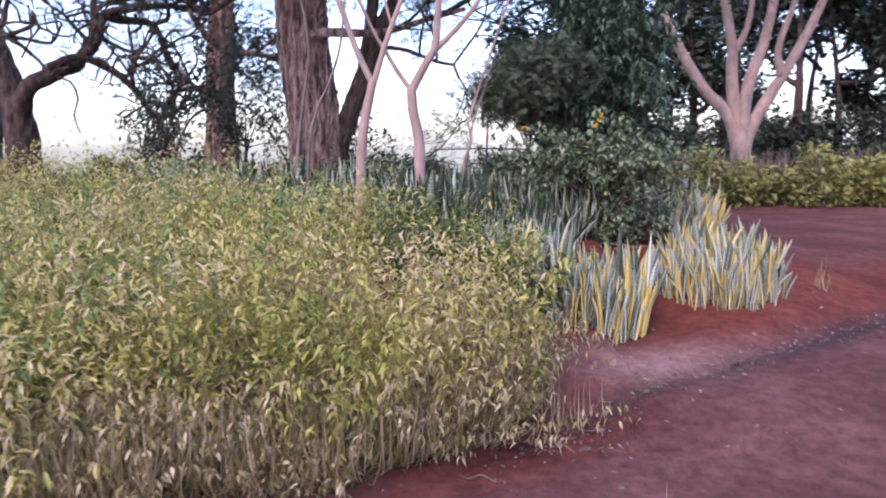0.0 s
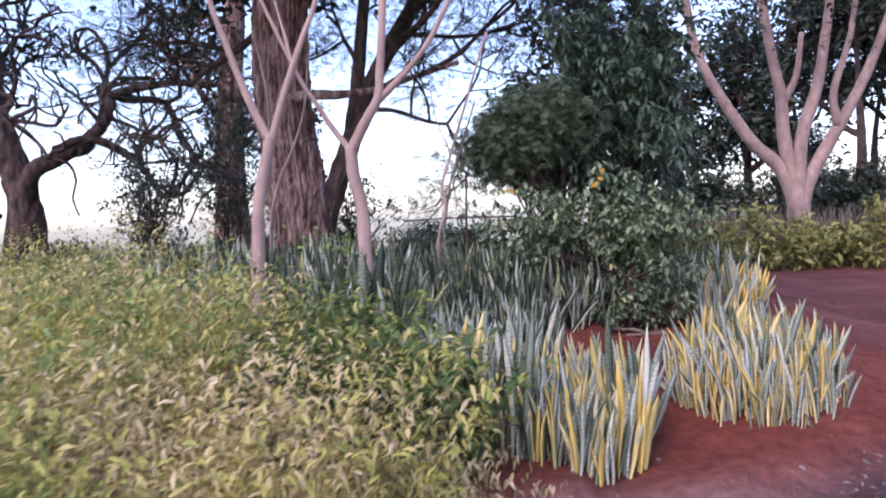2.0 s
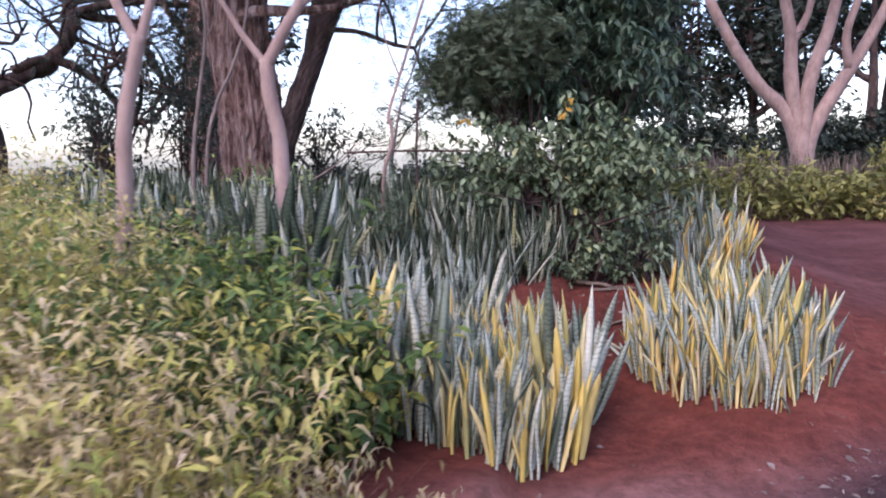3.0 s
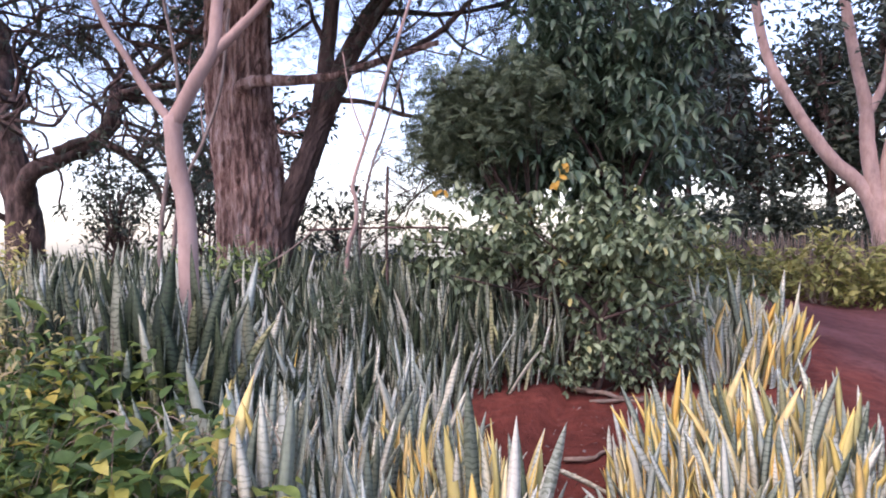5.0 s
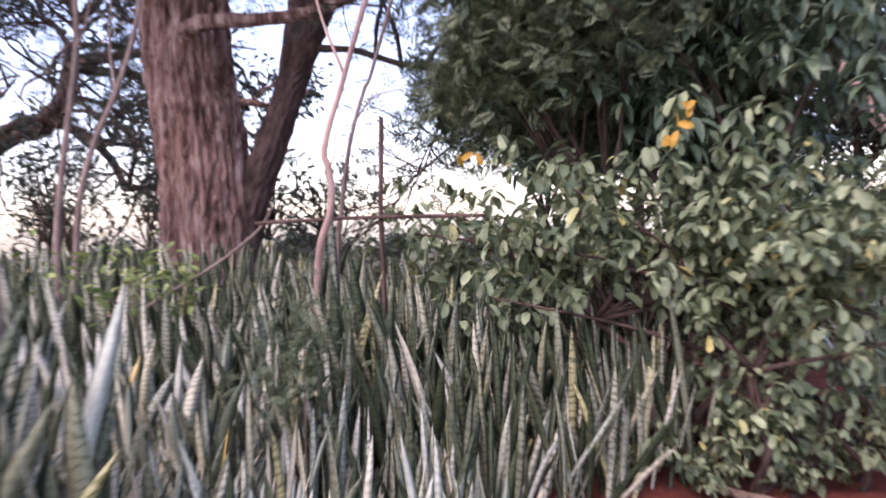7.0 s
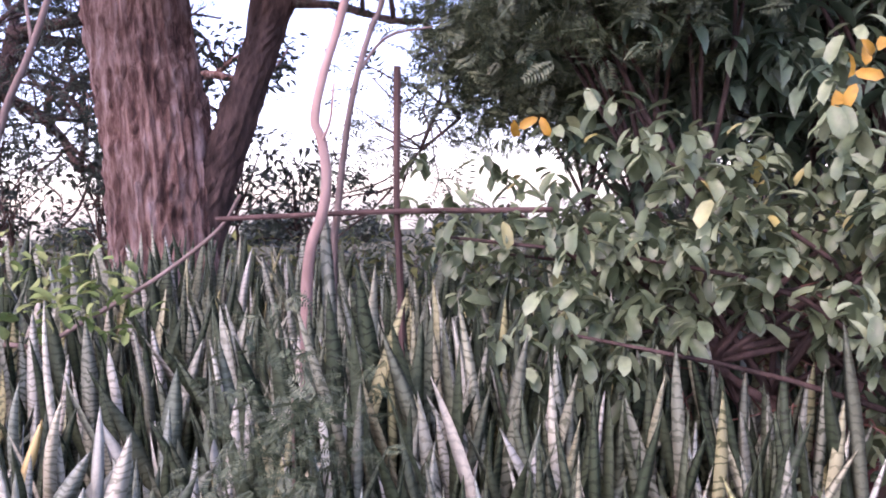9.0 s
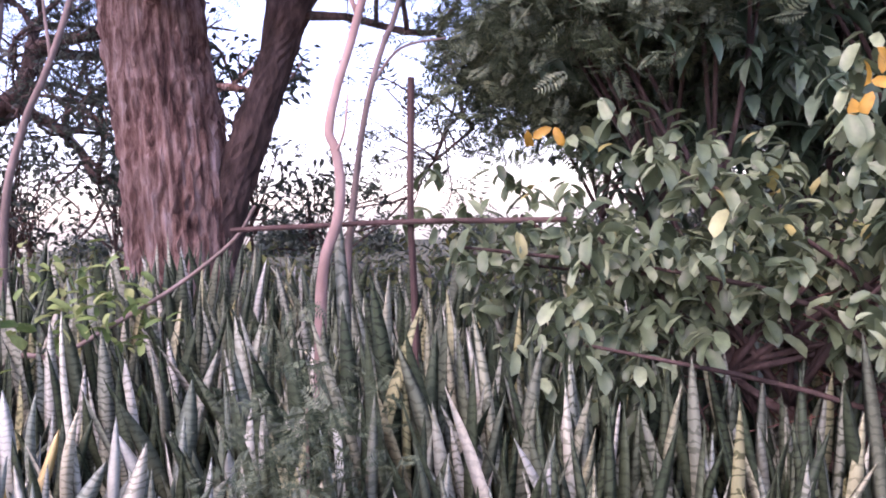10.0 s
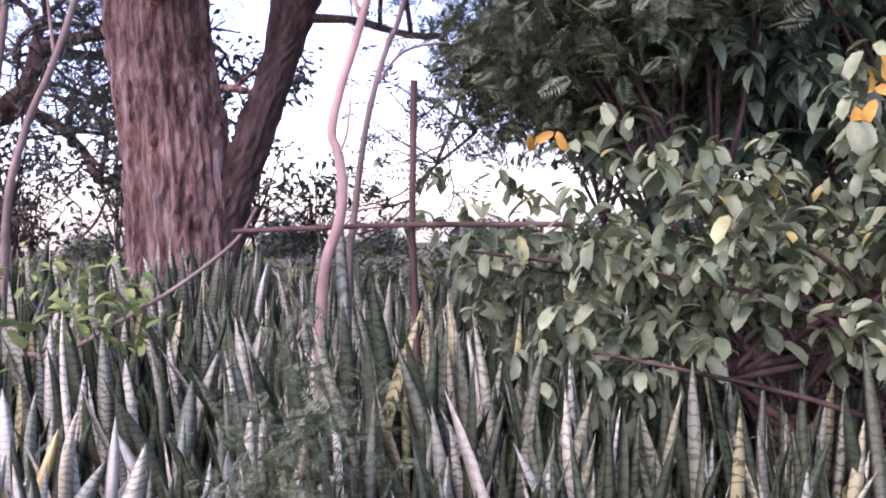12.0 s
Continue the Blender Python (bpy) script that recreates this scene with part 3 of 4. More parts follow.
    more = blade_poses(rest, 0.17, None, 0, (0.6, 1.15))
    fore = [m for m in more if RNG.random() < pale_odds(m.translation.x, m.translation.y)]
    leaf_mass(bed, fore, BLADES_S, BLADE_SILVER_MASS)
    leaf_mass(bed, [m for m in more if m not in fore], BLADES, BLADE_MASS)


build_beds()


# ---- weeds ----
def weed_stems(spots, tall, leaf_len, per_stem, template, spread=0.12, low=0.08, droop=-0.25):
    """Places, directions and facings of the leaves of upright leafy weeds, and their stems."""
    n = len(spots)
    xy = np.array(spots)
    z0 = height(xy[:, 0], xy[:, 1])
    lump = np.sin(2.9 * xy[:, 0] + 1.3 * xy[:, 1]) * np.sin(2.1 * xy[:, 1] - 1.7 * xy[:, 0] + 1.0)
    h = RNG.uniform(*tall, n) * (0.97 + 0.13 * lump)
    lean = RNG.normal(0, spread, (n, 2))
    s = low + (1 - low) * RNG.random((n, per_stem)) ** 1.08
    px = xy[:, None, 0] + lean[:, None, 0] * s**1.5 + RNG.normal(0, 0.035, s.shape)
    py = xy[:, None, 1] + lean[:, None, 1] * s**1.5 + RNG.normal(0, 0.035, s.shape)
    pz = z0[:, None] + h[:, None] * s
    az = RNG.uniform(0, 2 * np.pi, s.shape)
    rise = RNG.normal(droop, 0.45, s.shape)
    ahead = np.stack([np.cos(az), np.sin(az), rise], -1).reshape(-1, 3)
    up = np.stack([RNG.normal(0, 0.4, s.shape), RNG.normal(0, 0.4, s.shape), np.ones(s.shape)], -1).reshape(-1, 3)
    size = leaf_len * RNG.uniform(0.6, 1.25, s.size)
    stems = []
    for i in range(n):
        a = (xy[i, 0], xy[i, 1], z0[i] - 0.02)
        c = (xy[i, 0] + lean[i, 0], xy[i, 1] + lean[i, 1], z0[i] + h[i] * 0.95)
        stems.append((a, c))
    return np.stack([px, py, pz], -1).reshape(-1, 3), ahead, up, size, stems


def stem_mesh(name, stems, r, mat):
    a = np.array([q[0] for q in stems])
    c = np.array([q[1] for q in stems])
    ring = np.array([(1, 0, 0), (-0.5, 0.87, 0), (-0.5, -0.87, 0)]) * r
    v = np.concatenate([a[:, None] + ring, c[:, None] + ring * 0.4], 1)
    f = np.array([(0, 1, 4, 3), (1, 2, 5, 4), (2, 0, 3, 5)])
    f = f[None] + (np.arange(len(a)) * 6)[:, None, None]
    return mesh_from(name, v.reshape(-1, 3), f.reshape(-1, 4), mat)


def edge_y(x):
    return float(np.interp(x, EDGE_X, EDGE_Y))


def in_weeds(x, y):
    return edge_y(x) + 0.12 < y < weeds_line(x) and x < 1.08 and math.hypot(x - 1.28, y - 7.6) > 0.8


def build_weeds():
    thing = tagged(new("weed_thicket"), "waist-high thicket of yellow-green leafy weeds along the track", "weeds", kind="stuff")
    for count, lo, hi, template in ((1600, (-2.6, 3.0), (1.3, 7.6), LEAF_WEEDY), (1000, (-8.5, 2.0), (-1.5, 11.5), LEAF_SMALL)):
        spots = scatter(count, lo, hi, in_weeds)
        at, ahead, up, size, stems = weed_stems(spots, (0.62, 1.2), 0.056, 70, LEAF_SMALL, 0.22, 0.03)
        fresh = (at[:, 0] > 0.1) & (at[:, 1] > 5.75)
        part("leaves", cloud("weed_leaves", template, at[~fresh], ahead[~fresh], up[~fresh], size[~fresh], LEAF_WEED), thing)["kind"] = "stuff"
        if fresh.any():
            part("leaves", cloud("fresh_weed_leaves", template, at[fresh], ahead[fresh], up[fresh], size[fresh], LEAF_FRESH), thing, "fresh dark green and yellow leaves")["kind"] = "stuff"
        part("stems", stem_mesh("weed_stems", stems, 0.0018, TWIG), thing)["kind"] = "stuff"
    front = []
    for x in RNG.uniform(-3.2, 1.25, 960):
        front.append((x, edge_y(x) + RNG.gamma(1.5, 0.2) + 0.02))
    dead = tagged(new("withered_weeds"), "withered pale straw-coloured weeds hanging over the track's edge", "weeds", kind="stuff")
    at, ahead, up, size, stems = weed_stems(front, (0.08, 0.62), 0.052, 44, LEAF_SMALL, 0.3, 0.02, -0.8)
    part("leaves", cloud("withered_leaves", LEAF_WEEDY, at, ahead, up, size, LEAF_DRY), dead)["kind"] = "stuff"
    part("stems", stem_mesh("withered_stems", stems, 0.0015, TWIG), dead)["kind"] = "stuff"
    at, ahead, up, size, stems = weed_stems(front[::2], (0.3, 0.95), 0.066, 40, LEAF_SMALL, 0.16, 0.1, -0.4)
    part("edge_leaves", cloud("weed_edge_leaves", LEAF_WEEDY, at, ahead, up, size, LEAF_WEED), thing)["kind"] = "stuff"
    green = tagged(new("green_weeds"), "fresh green weeds growing through the thicket", "weeds", kind="stuff")
    spots = scatter(420, (-3.2, 3.4), (-0.2, 8.0), in_weeds)
    at, ahead, up, size, stems = weed_stems(spots, (0.8, 1.22), 0.075, 38, LEAF_SMALL)
    part("leaves", cloud("green_weed_leaves", LEAF_WEEDY, at, ahead, up, size, LEAF_GREEN), green)["kind"] = "stuff"
    part("stems", stem_mesh("green_weed_stems", stems, 0.0022, LEAF_GREEN), green)["kind"] = "stuff"
    # larger leafy weeds and dry stalks where the thicket meets the snake plants
    near = scatter(230, (-0.5, 6.3), (1.15, 7.6), lambda x, y: 6.7 - 0.42 * x < y < 7.6 - 0.5 * x and math.hypot(x - 1.28, y - 7.6) > 0.7)
    at, ahead, up, size, stems = weed_stems(near, (0.5, 0.84), 0.088, 36, LEAF_SMALL, 0.18, 0.1, -0.1)
    part("leaves", cloud("leafy_weed_leaves", LEAF_BROAD, at, ahead, up, size, LEAF_FRESH), green)["kind"] = "stuff"
    part("stems", stem_mesh("leafy_weed_stems", stems, 0.004, TWIG), green)["kind"] = "stuff"
    # undergrowth behind the bed, on the brow of the slope
    spots = scatter(620, (-9.0, 12.2), (3.0, 15.5), lambda x, y: math.hypot(x + 2.45, y - 12.6) > 0.6)
    brow = tagged(new("undergrowth"), "low dark green undergrowth behind the snake plant bed", "undergrowth", kind="stuff")
    at, ahead, up, size, stems = weed_stems(spots, (0.35, 0.85), 0.11, 26, LEAF_SMALL, 0.2)
    part("leaves", cloud("undergrowth_leaves", LEAF_SMALL, at, ahead, up, size, LEAF_BROW), brow)["kind"] = "stuff"
    part("stems", stem_mesh("undergrowth_stems", stems, 0.005, TWIG), brow)["kind"] = "stuff"
    # dry grass hanging over the foot of the thicket
    n = 9000
    xs = RNG.uniform(-3.0, 1.05, n)
    ys = np.interp(xs, EDGE_X, EDGE_Y) + RNG.gamma(1.5, 0.14, n) + 0.02
    az = RNG.uniform(0, 2 * np.pi, n)
    ahead = np.stack([np.cos(az) * 0.8, np.sin(az) * 0.8, RNG.uniform(0.05, 0.75, n)], -1)
    up = np.stack([-np.cos(az), -np.sin(az), 0.6 + 0 * az], -1) * -1
    grass = new("dry_grass", cloud("dry_grass", LEAF_GRASS, np.stack([xs, ys, height(xs, ys) - 0.01], -1), ahead, up, RNG.uniform(0.16, 0.5, n), LEAF_DRY))
    tagged(grass, "straw-coloured dry grass at the foot of the weeds", "grass", kind="stuff")


build_weeds()


# ---- trees ----
def limbs_from(start, direction, length, radius, depth, wild, seed):
    """A branch that wanders, with side branches; gives its tubes and the tips for leaves."""
    g = np.random.default_rng(seed)
    d = np.array(direction, float)
    d /= np.linalg.norm(d)
    pts, p = [np.array(start, float)], np.array(start, float)
    for i in range(4):
        d = d + g.normal(0, wild, 3) + np.array([0, 0, 0.06])
        d /= np.linalg.norm(d)
        p = p + d * length / 4
        pts.append(p.copy())
    tubes, tips = [(pts, radius, radius * 0.55)], [q for q in pts[2:]]
    if depth > 0:
        for i in (2, 3, 4, 4):
            side = d + g.normal(0, 0.75, 3) + np.array([0, 0, 0.1])
            more, ends = limbs_from(pts[i], side, length * g.uniform(0.55, 0.8), radius * 0.55, depth - 1, wild, int(g.integers(1 << 30)))
            tubes += more
            tips += ends
    return tubes, tips


def crown(name, tips, per_tip, spread, leaf, size, mat, hang=0.0):
    tips = np.array(tips)
    at = np.repeat(tips, per_tip, 0)
    at = at + RNG.normal(0, 1, at.shape) * spread
    ahead = RNG.normal(0, 1, at.shape)
    ahead[:, 2] = ahead[:, 2] * 0.6 - hang
    up = RNG.normal(0, 0.5, at.shape) + np.array([0, 0, 1])
    return cloud(name, leaf, at, ahead, up, size * RNG.uniform(0.6, 1.3, len(at)), mat)


def add_limbs(thing, tubes, mat, name="branch", sides=6, seed=0, singly=7, fine=2):
    """The thickest limbs as parts of their own, the countless twigs joined."""
    order = sorted(range(len(tubes)), key=lambda i: -tubes[i][1])
    for i in order[:singly]:
        p, a, b = tubes[i]
        v, f = tube(p, a, b, sides + 2, 0.08, seed + i, 4)
        part(name, mesh_from(name, v, f, mat, True), thing)
    rest = order[singly:]
    if rest:
        v, f = joined([tube(tubes[i][0], tubes[i][1], tubes[i][2], max(3, sides - 1), 0.08, seed + i, fine) for i in rest])
        part("twig_mass", mesh_from("twig_mass", v, f, mat, True), thing)["kind"] = "stuff"


def near_tree(p):
    """The large tree's own plan, set down at its foot and to its size."""
    q = np.asarray(p, float)
    return (q - np.array([-3.05, 13.9, 1.42])) * 0.81 + np.array([-2.45, 12.6, 1.42])


def build_big_tree():
    tree = tagged(new("large_tree"), "large old tree with a thick furrowed red-brown trunk", "tree", "trees")
    v, f = tube(near_tree([(-3.02, 13.85, 0.1), (-3.05, 13.9, 1.1), (-3.14, 13.93, 2.3), (-3.28, 13.95, 3.4), (-3.3, 14.0, 4.6), (-3.2, 14.1, 6.4)]), 0.40, 0.37, 72, 0.03, 5, 14, 0.35, 0.03)
    part("trunk", mesh_from("trunk", v, f, BARK_RED), tree)
    v, f = tube(near_tree([(-2.86, 13.95, 0.3), (-2.68, 14.0, 1.4), (-2.45, 14.1, 2.1), (-2.15, 14.2, 2.9), (-1.95, 14.26, 3.4), (-1.6, 14.4, 4.2), (-1.0, 14.6, 5.2)]), 0.17, 0.105, 28, 0.05, 6, 8, 0.2, 0.03)
    part("limb", mesh_from("limb", v, f, BARK_DARK), tree)
    v, f = tube(near_tree([(-2.2, 14.2, 2.75), (-2.1, 14.25, 3.4), (-2.0, 14.3, 4.2), (-1.85, 14.35, 5.4)]), 0.12, 0.08, 12, 0.05, 7, 5)
    part("limb", mesh_from("limb", v, f, BARK_DARK), tree)
    v, f = tube(near_tree([(-2.95, 13.5, 3.5), (-2.6, 13.35, 3.52), (-2.07, 13.45, 3.5), (-1.53, 13.6, 3.55), (-0.87, 13.8, 3.75), (-0.2, 14.0, 3.95)]), 0.08, 0.032, 10, 0.06, 8, 5)
    part("branch", mesh_from("branch", v, f, BARK_RED), tree)
    tubes, tips = [], []
    for k, (s, d, ln, r) in enumerate([((-1.0, 14.6, 5.1), (0.9, 0.1, 0.5), 2.6, 0.1), ((-0.6, 13.9, 3.85), (1, 0.1, 0.35), 2.2, 0.05), ((-1.7, 14.4, 4.0), (0.8, -0.2, 0.5), 2.4, 0.08),
                                       ((-1.85, 14.35, 5.3), (0.3, 0.0, 0.7), 2.4, 0.09), ((-3.1, 14.1, 5.6), (-0.9, -0.1, 0.2), 3.0, 0.12), ((-3.15, 14.1, 6.2), (-0.4, 0.1, 0.9), 3.0, 0.14),
                                       ((-3.3, 14.0, 4.9), (-1.0, 0.3, -0.1), 2.4, 0.08),
                                       ((-1.9, 14.25, 3.35), (1.0, 0.1, 0.3), 1.7, 0.05), ((-1.3, 14.5, 4.6), (0.9, -0.2, -0.15), 1.8, 0.05), ((-1.5, 13.6, 3.55), (0.8, 0.1, 0.45), 1.6, 0.035), ((-2.0, 14.3, 4.0), (-0.3, 0.1, 0.5), 1.4, 0.05)]):
        a, b = limbs_from(near_tree(s), d, 0.81 * ln, 0.81 * r, 3, 0.22, 40 + k)
        tubes += a
        tips += b
    add_limbs(tree, tubes, BARK_DARK)
    part("crown", crown("crown", tips, 7, 0.2, FEATHER_HIGH, 0.15, LEAF_SILH), tree)["kind"] = "stuff"
    # wide canopy added over the bed, out of view, to shade it from above
    shade_tips = np.column_stack([RNG.uniform(-6.5, 2.2, 1700), RNG.uniform(8.4, 16.5, 1700), RNG.uniform(5.6, 7.6, 1700)])
    part("crown", crown("shade_canopy", shade_tips, 11, 0.3, LEAF_SMALL, 0.3, LEAF_SILH), tree)["kind"] = "stuff"
    # dense dark hanging sprays beside the trunk
    spray = near_tree([(-4.3, 14.6, 3.3)]) + RNG.normal(0, 1, (130, 3)) * np.array([0.3, 0.3, 0.45])
    part("hanging_sprays", crown("hanging_sprays", spray, 7, 0.14, FEATHER_HIGH, 0.17, LEAF_SILH, 0.6), tree)["kind"] = "stuff"


def build_pale_sapling(label, limbs, mat):
    tree = tagged(new("sapling"), label, "tree", "saplings")
    for k, (pts, r0, r1) in enumerate(limbs):
        v, f = tube(pts, r0, r1, 12, 0.035, 60 + k, 6, 0.12 if k == 0 else 0.0)
        part("trunk" if k == 0 else "branch", mesh_from("trunk", v, f, mat, True), tree)
    return tree


def build_saplings():
    build_pale_sapling("slender pale pinkish forked sapling without leaves", [
        ([(-0.22, 6.93, 0.01), (-0.24, 6.92, 0.71), (-0.2, 6.92, 1.18), (-0.18, 6.92, 1.52), (-0.14, 6.94, 1.76), (-0.09, 6.96, 1.98)], 0.045, 0.034),
        ([(-0.1, 6.96, 1.94), (-0.21, 6.94, 2.18), (-0.32, 6.92, 2.5), (-0.43, 6.91, 2.85), (-0.58, 6.91, 3.61)], 0.028, 0.014),
        ([(-0.09, 6.96, 1.94), (-0.01, 6.99, 2.21), (0.1, 7.03, 2.52), (0.21, 7.07, 2.82), (0.42, 7.11, 3.61)], 0.026, 0.012),
        ([(0.05, 7.01, 2.37), (-0.03, 7.08, 2.61), (-0.1, 7.13, 2.81)], 0.012, 0.006)], BARK_PALE)
    build_pale_sapling("smooth pale pinkish tree forking above the snake plants", [
        ([(0.043, 8.213, -0.06), (0.033, 8.203, 0.74), (0.023, 8.203, 1.24), (0.013, 8.203, 1.54), (-0.037, 8.193, 1.8), (-0.047, 8.193, 2.01)], 0.054, 0.046),
        ([(-0.047, 8.193, 1.97), (0.073, 8.233, 2.2), (0.163, 8.263, 2.36), (0.183, 8.273, 2.56), (0.213, 8.283, 2.89), (0.263, 8.313, 3.74)], 0.042, 0.027),
        ([(0.143, 8.263, 2.32), (0.283, 8.313, 2.46), (0.403, 8.353, 2.59), (0.583, 8.413, 2.84), (0.863, 8.513, 3.44)], 0.03, 0.017),
        ([(-0.047, 8.193, 1.97), (-0.177, 8.143, 2.16), (-0.277, 8.113, 2.34), (-0.397, 8.073, 2.56), (-0.687, 8.013, 3.24)], 0.025, 0.013)], BARK_PALE)
    build_pale_sapling("thin crooked pinkish sapling rising out of the bed", [
        ([(0.195, 9.6, 0.021), (0.218, 9.6, 0.707), (0.241, 9.6, 1.141), (0.263, 9.6, 1.324), (0.309, 9.6, 1.438), (0.326, 9.6, 1.541), (0.315, 9.6, 1.644), (0.298, 9.6, 1.701), (0.321, 9.612, 1.815), (0.366, 9.623, 1.941), (0.401, 9.635, 2.055), (0.526, 9.657, 2.421), (0.755, 9.715, 3.107)], 0.0185, 0.011),
        ([(0.309, 9.6, 1.621), (0.355, 9.577, 1.69), (0.378, 9.566, 1.793)], 0.005, 0.003),
        ([(0.389, 9.635, 2.021), (0.275, 9.657, 2.307), (0.206, 9.68, 2.65)], 0.008, 0.004)], BARK_PALE)
    build_pale_sapling("thin grey leaning sapling without leaves", [
        ([(0.22, 9.75, 0.2), (0.25, 9.75, 1.0), (0.27, 9.75, 1.34), (0.285, 9.75, 1.43), (0.31, 9.75, 1.58), (0.34, 9.75, 1.73), (0.38, 9.76, 1.88), (0.42, 9.77, 1.99), (0.45, 9.78, 2.06), (0.6, 9.8, 2.5)], 0.013, 0.008),
        ([(0.37, 9.76, 1.85), (0.46, 9.78, 1.95), (0.6, 9.8, 1.97)], 0.006, 0.003)], BARK_GREY)
    build_pale_sapling("thin grey bare stem among the snake plants", [([(-2, 10.39, 0.2), (-1.97, 10.4, 1.36), (-1.9, 10.44, 1.98), (-1.82, 10.48, 2.53), (-1.84, 10.5, 2.94), (-1.96, 10.48, 3.6)], 0.024, 0.014), ([(-1.83, 10.47, 2.5), (-1.7, 10.47, 2.75), (-1.65, 10.47, 3.1)], 0.009, 0.004)], BARK_GREY)
    build_pale_sapling("thin leaning grey bare stem among the snake plants", [([(-1.88, 10.4, 0.2), (-1.83, 10.42, 1.43), (-1.73, 10.47, 1.92), (-1.58, 10.52, 2.25), (-1.44, 10.58, 2.7), (-1.36, 10.62, 3.4)], 0.022, 0.012), ([(-1.58, 10.52, 2.25), (-1.6, 10.52, 2.6), (-1.52, 10.5, 3)], 0.009, 0.004)], BARK_GREY)


def far_left(p):
    """The gnarled tree's plan, set back on the slope and to its size."""
    return (np.asarray(p, float) - np.array([2.07, 3.19, 1.39])) * 1.38 + np.array([2.07, 3.19, 1.39])


def build_gnarled_tree():
    tree = tagged(new("gnarled_tree"), "dark gnarled tree with twisting spreading branches", "tree", "trees")
    v, f = tube(far_left([(-7.5, 13.4, 0.1), (-7.5, 13.4, 1.2), (-7.55, 13.4, 2.0), (-7.75, 13.4, 2.7), (-8.0, 13.4, 3.4)]), 0.40, 0.30, 18, 0.05, 9, 6, 0.4, 0.03)
    part("trunk", mesh_from("trunk", v, f, BARK_DARK), tree)
    tubes, tips = [], []
    for k, (s, d, ln, r) in enumerate([((-7.5, 13.4, 1.9), (0.75, 0.1, 0.8), 2.6, 0.16), ((-8.0, 13.4, 3.3), (-0.3, 0.1, 0.9), 2.6, 0.16), ((-7.7, 13.4, 2.6), (0.1, -0.1, 1), 2.6, 0.14),
                                       ((-7.0, 13.5, 2.8), (0.9, 0.1, 0.35), 2.2, 0.09), ((-8.0, 13.4, 3.2), (-0.9, 0.1, 0.5), 2.4, 0.12)]):
        a, b = limbs_from(far_left(s), d, 1.38 * ln, 1.38 * r, 3, 0.45, 70 + k)
        tubes += a
        tips += b
    add_limbs(tree, tubes, BARK_DARK)
    part("crown", crown("crown", tips, 4, 0.3, FEATHER_HIGH, 0.22, LEAF_SILH), tree)["kind"] = "stuff"


def pale_plan(p):
    """The pale tree's plan, set down behind the hedge and to its size."""
    return (np.asarray(p, float) - np.array([1.96, 2.74, 0.0])) * 0.77 + np.array([1.96, 2.74, -0.05])


def build_white_tree():
    tree = tagged(new("pale_tree"), "pale grey-pink tree with many smooth rising stems", "tree", "trees")
    v, f = tube(pale_plan([(7.6, 31.0, 0.0), (7.55, 31.0, 1.2), (7.5, 31.0, 2.3), (7.48, 31.0, 2.9)]), 0.33, 0.16, 14, 0.04, 11, 6, 0.2)
    part("trunk", mesh_from("trunk", v, f, BARK_PALE, True), tree)
    for k, pts in enumerate([[(7.55, 31, 1.2), (7.4, 31, 2.1), (7.0, 31, 3.1), (6.1, 31, 4.1), (5.2, 31, 5.6), (4.4, 31, 7.4), (4.0, 31, 10)],
                             [(7.55, 31, 1.3), (7.4, 31, 2.5), (7.15, 31, 4.2), (7.1, 31, 5.5), (6.8, 31, 7.2), (6.4, 31, 10)],
                             [(7.55, 31, 1.3), (7.55, 31, 2.5), (7.75, 31, 4.2), (8.2, 31, 5.6), (8.5, 31, 7.2), (8.9, 31, 10)],
                             [(7.6, 31, 1.2), (7.8, 31.1, 2.3), (8.4, 31.2, 3.5), (9.2, 31.4, 4.8), (10.2, 31.6, 6.8), (11.4, 31.8, 10)],
                             [(8.9, 31.3, 4.4), (8.8, 31.2, 5.6), (9.3, 31.2, 7.2), (9.6, 31.2, 9)],
                             [(7.12, 31, 5.2), (7.6, 31, 6.2), (7.8, 31, 7.6)]]):
        v, f = tube(pale_plan(pts), 0.23 if k < 4 else 0.12, 0.10 if k < 4 else 0.06, 10, 0.03, 80 + k, 5)
        part("stem", mesh_from("stem", v, f, BARK_PALE, True), tree)
    tips = pale_plan([(7.5, 31, 10)]) + RNG.normal(0, 1, (240, 3)) * np.array([2.0, 1.2, 1.0])
    part("crown", crown("crown", tips, 14, 0.4, LEAF_SMALL, 0.23, LEAF_SILH), tree)["kind"] = "stuff"


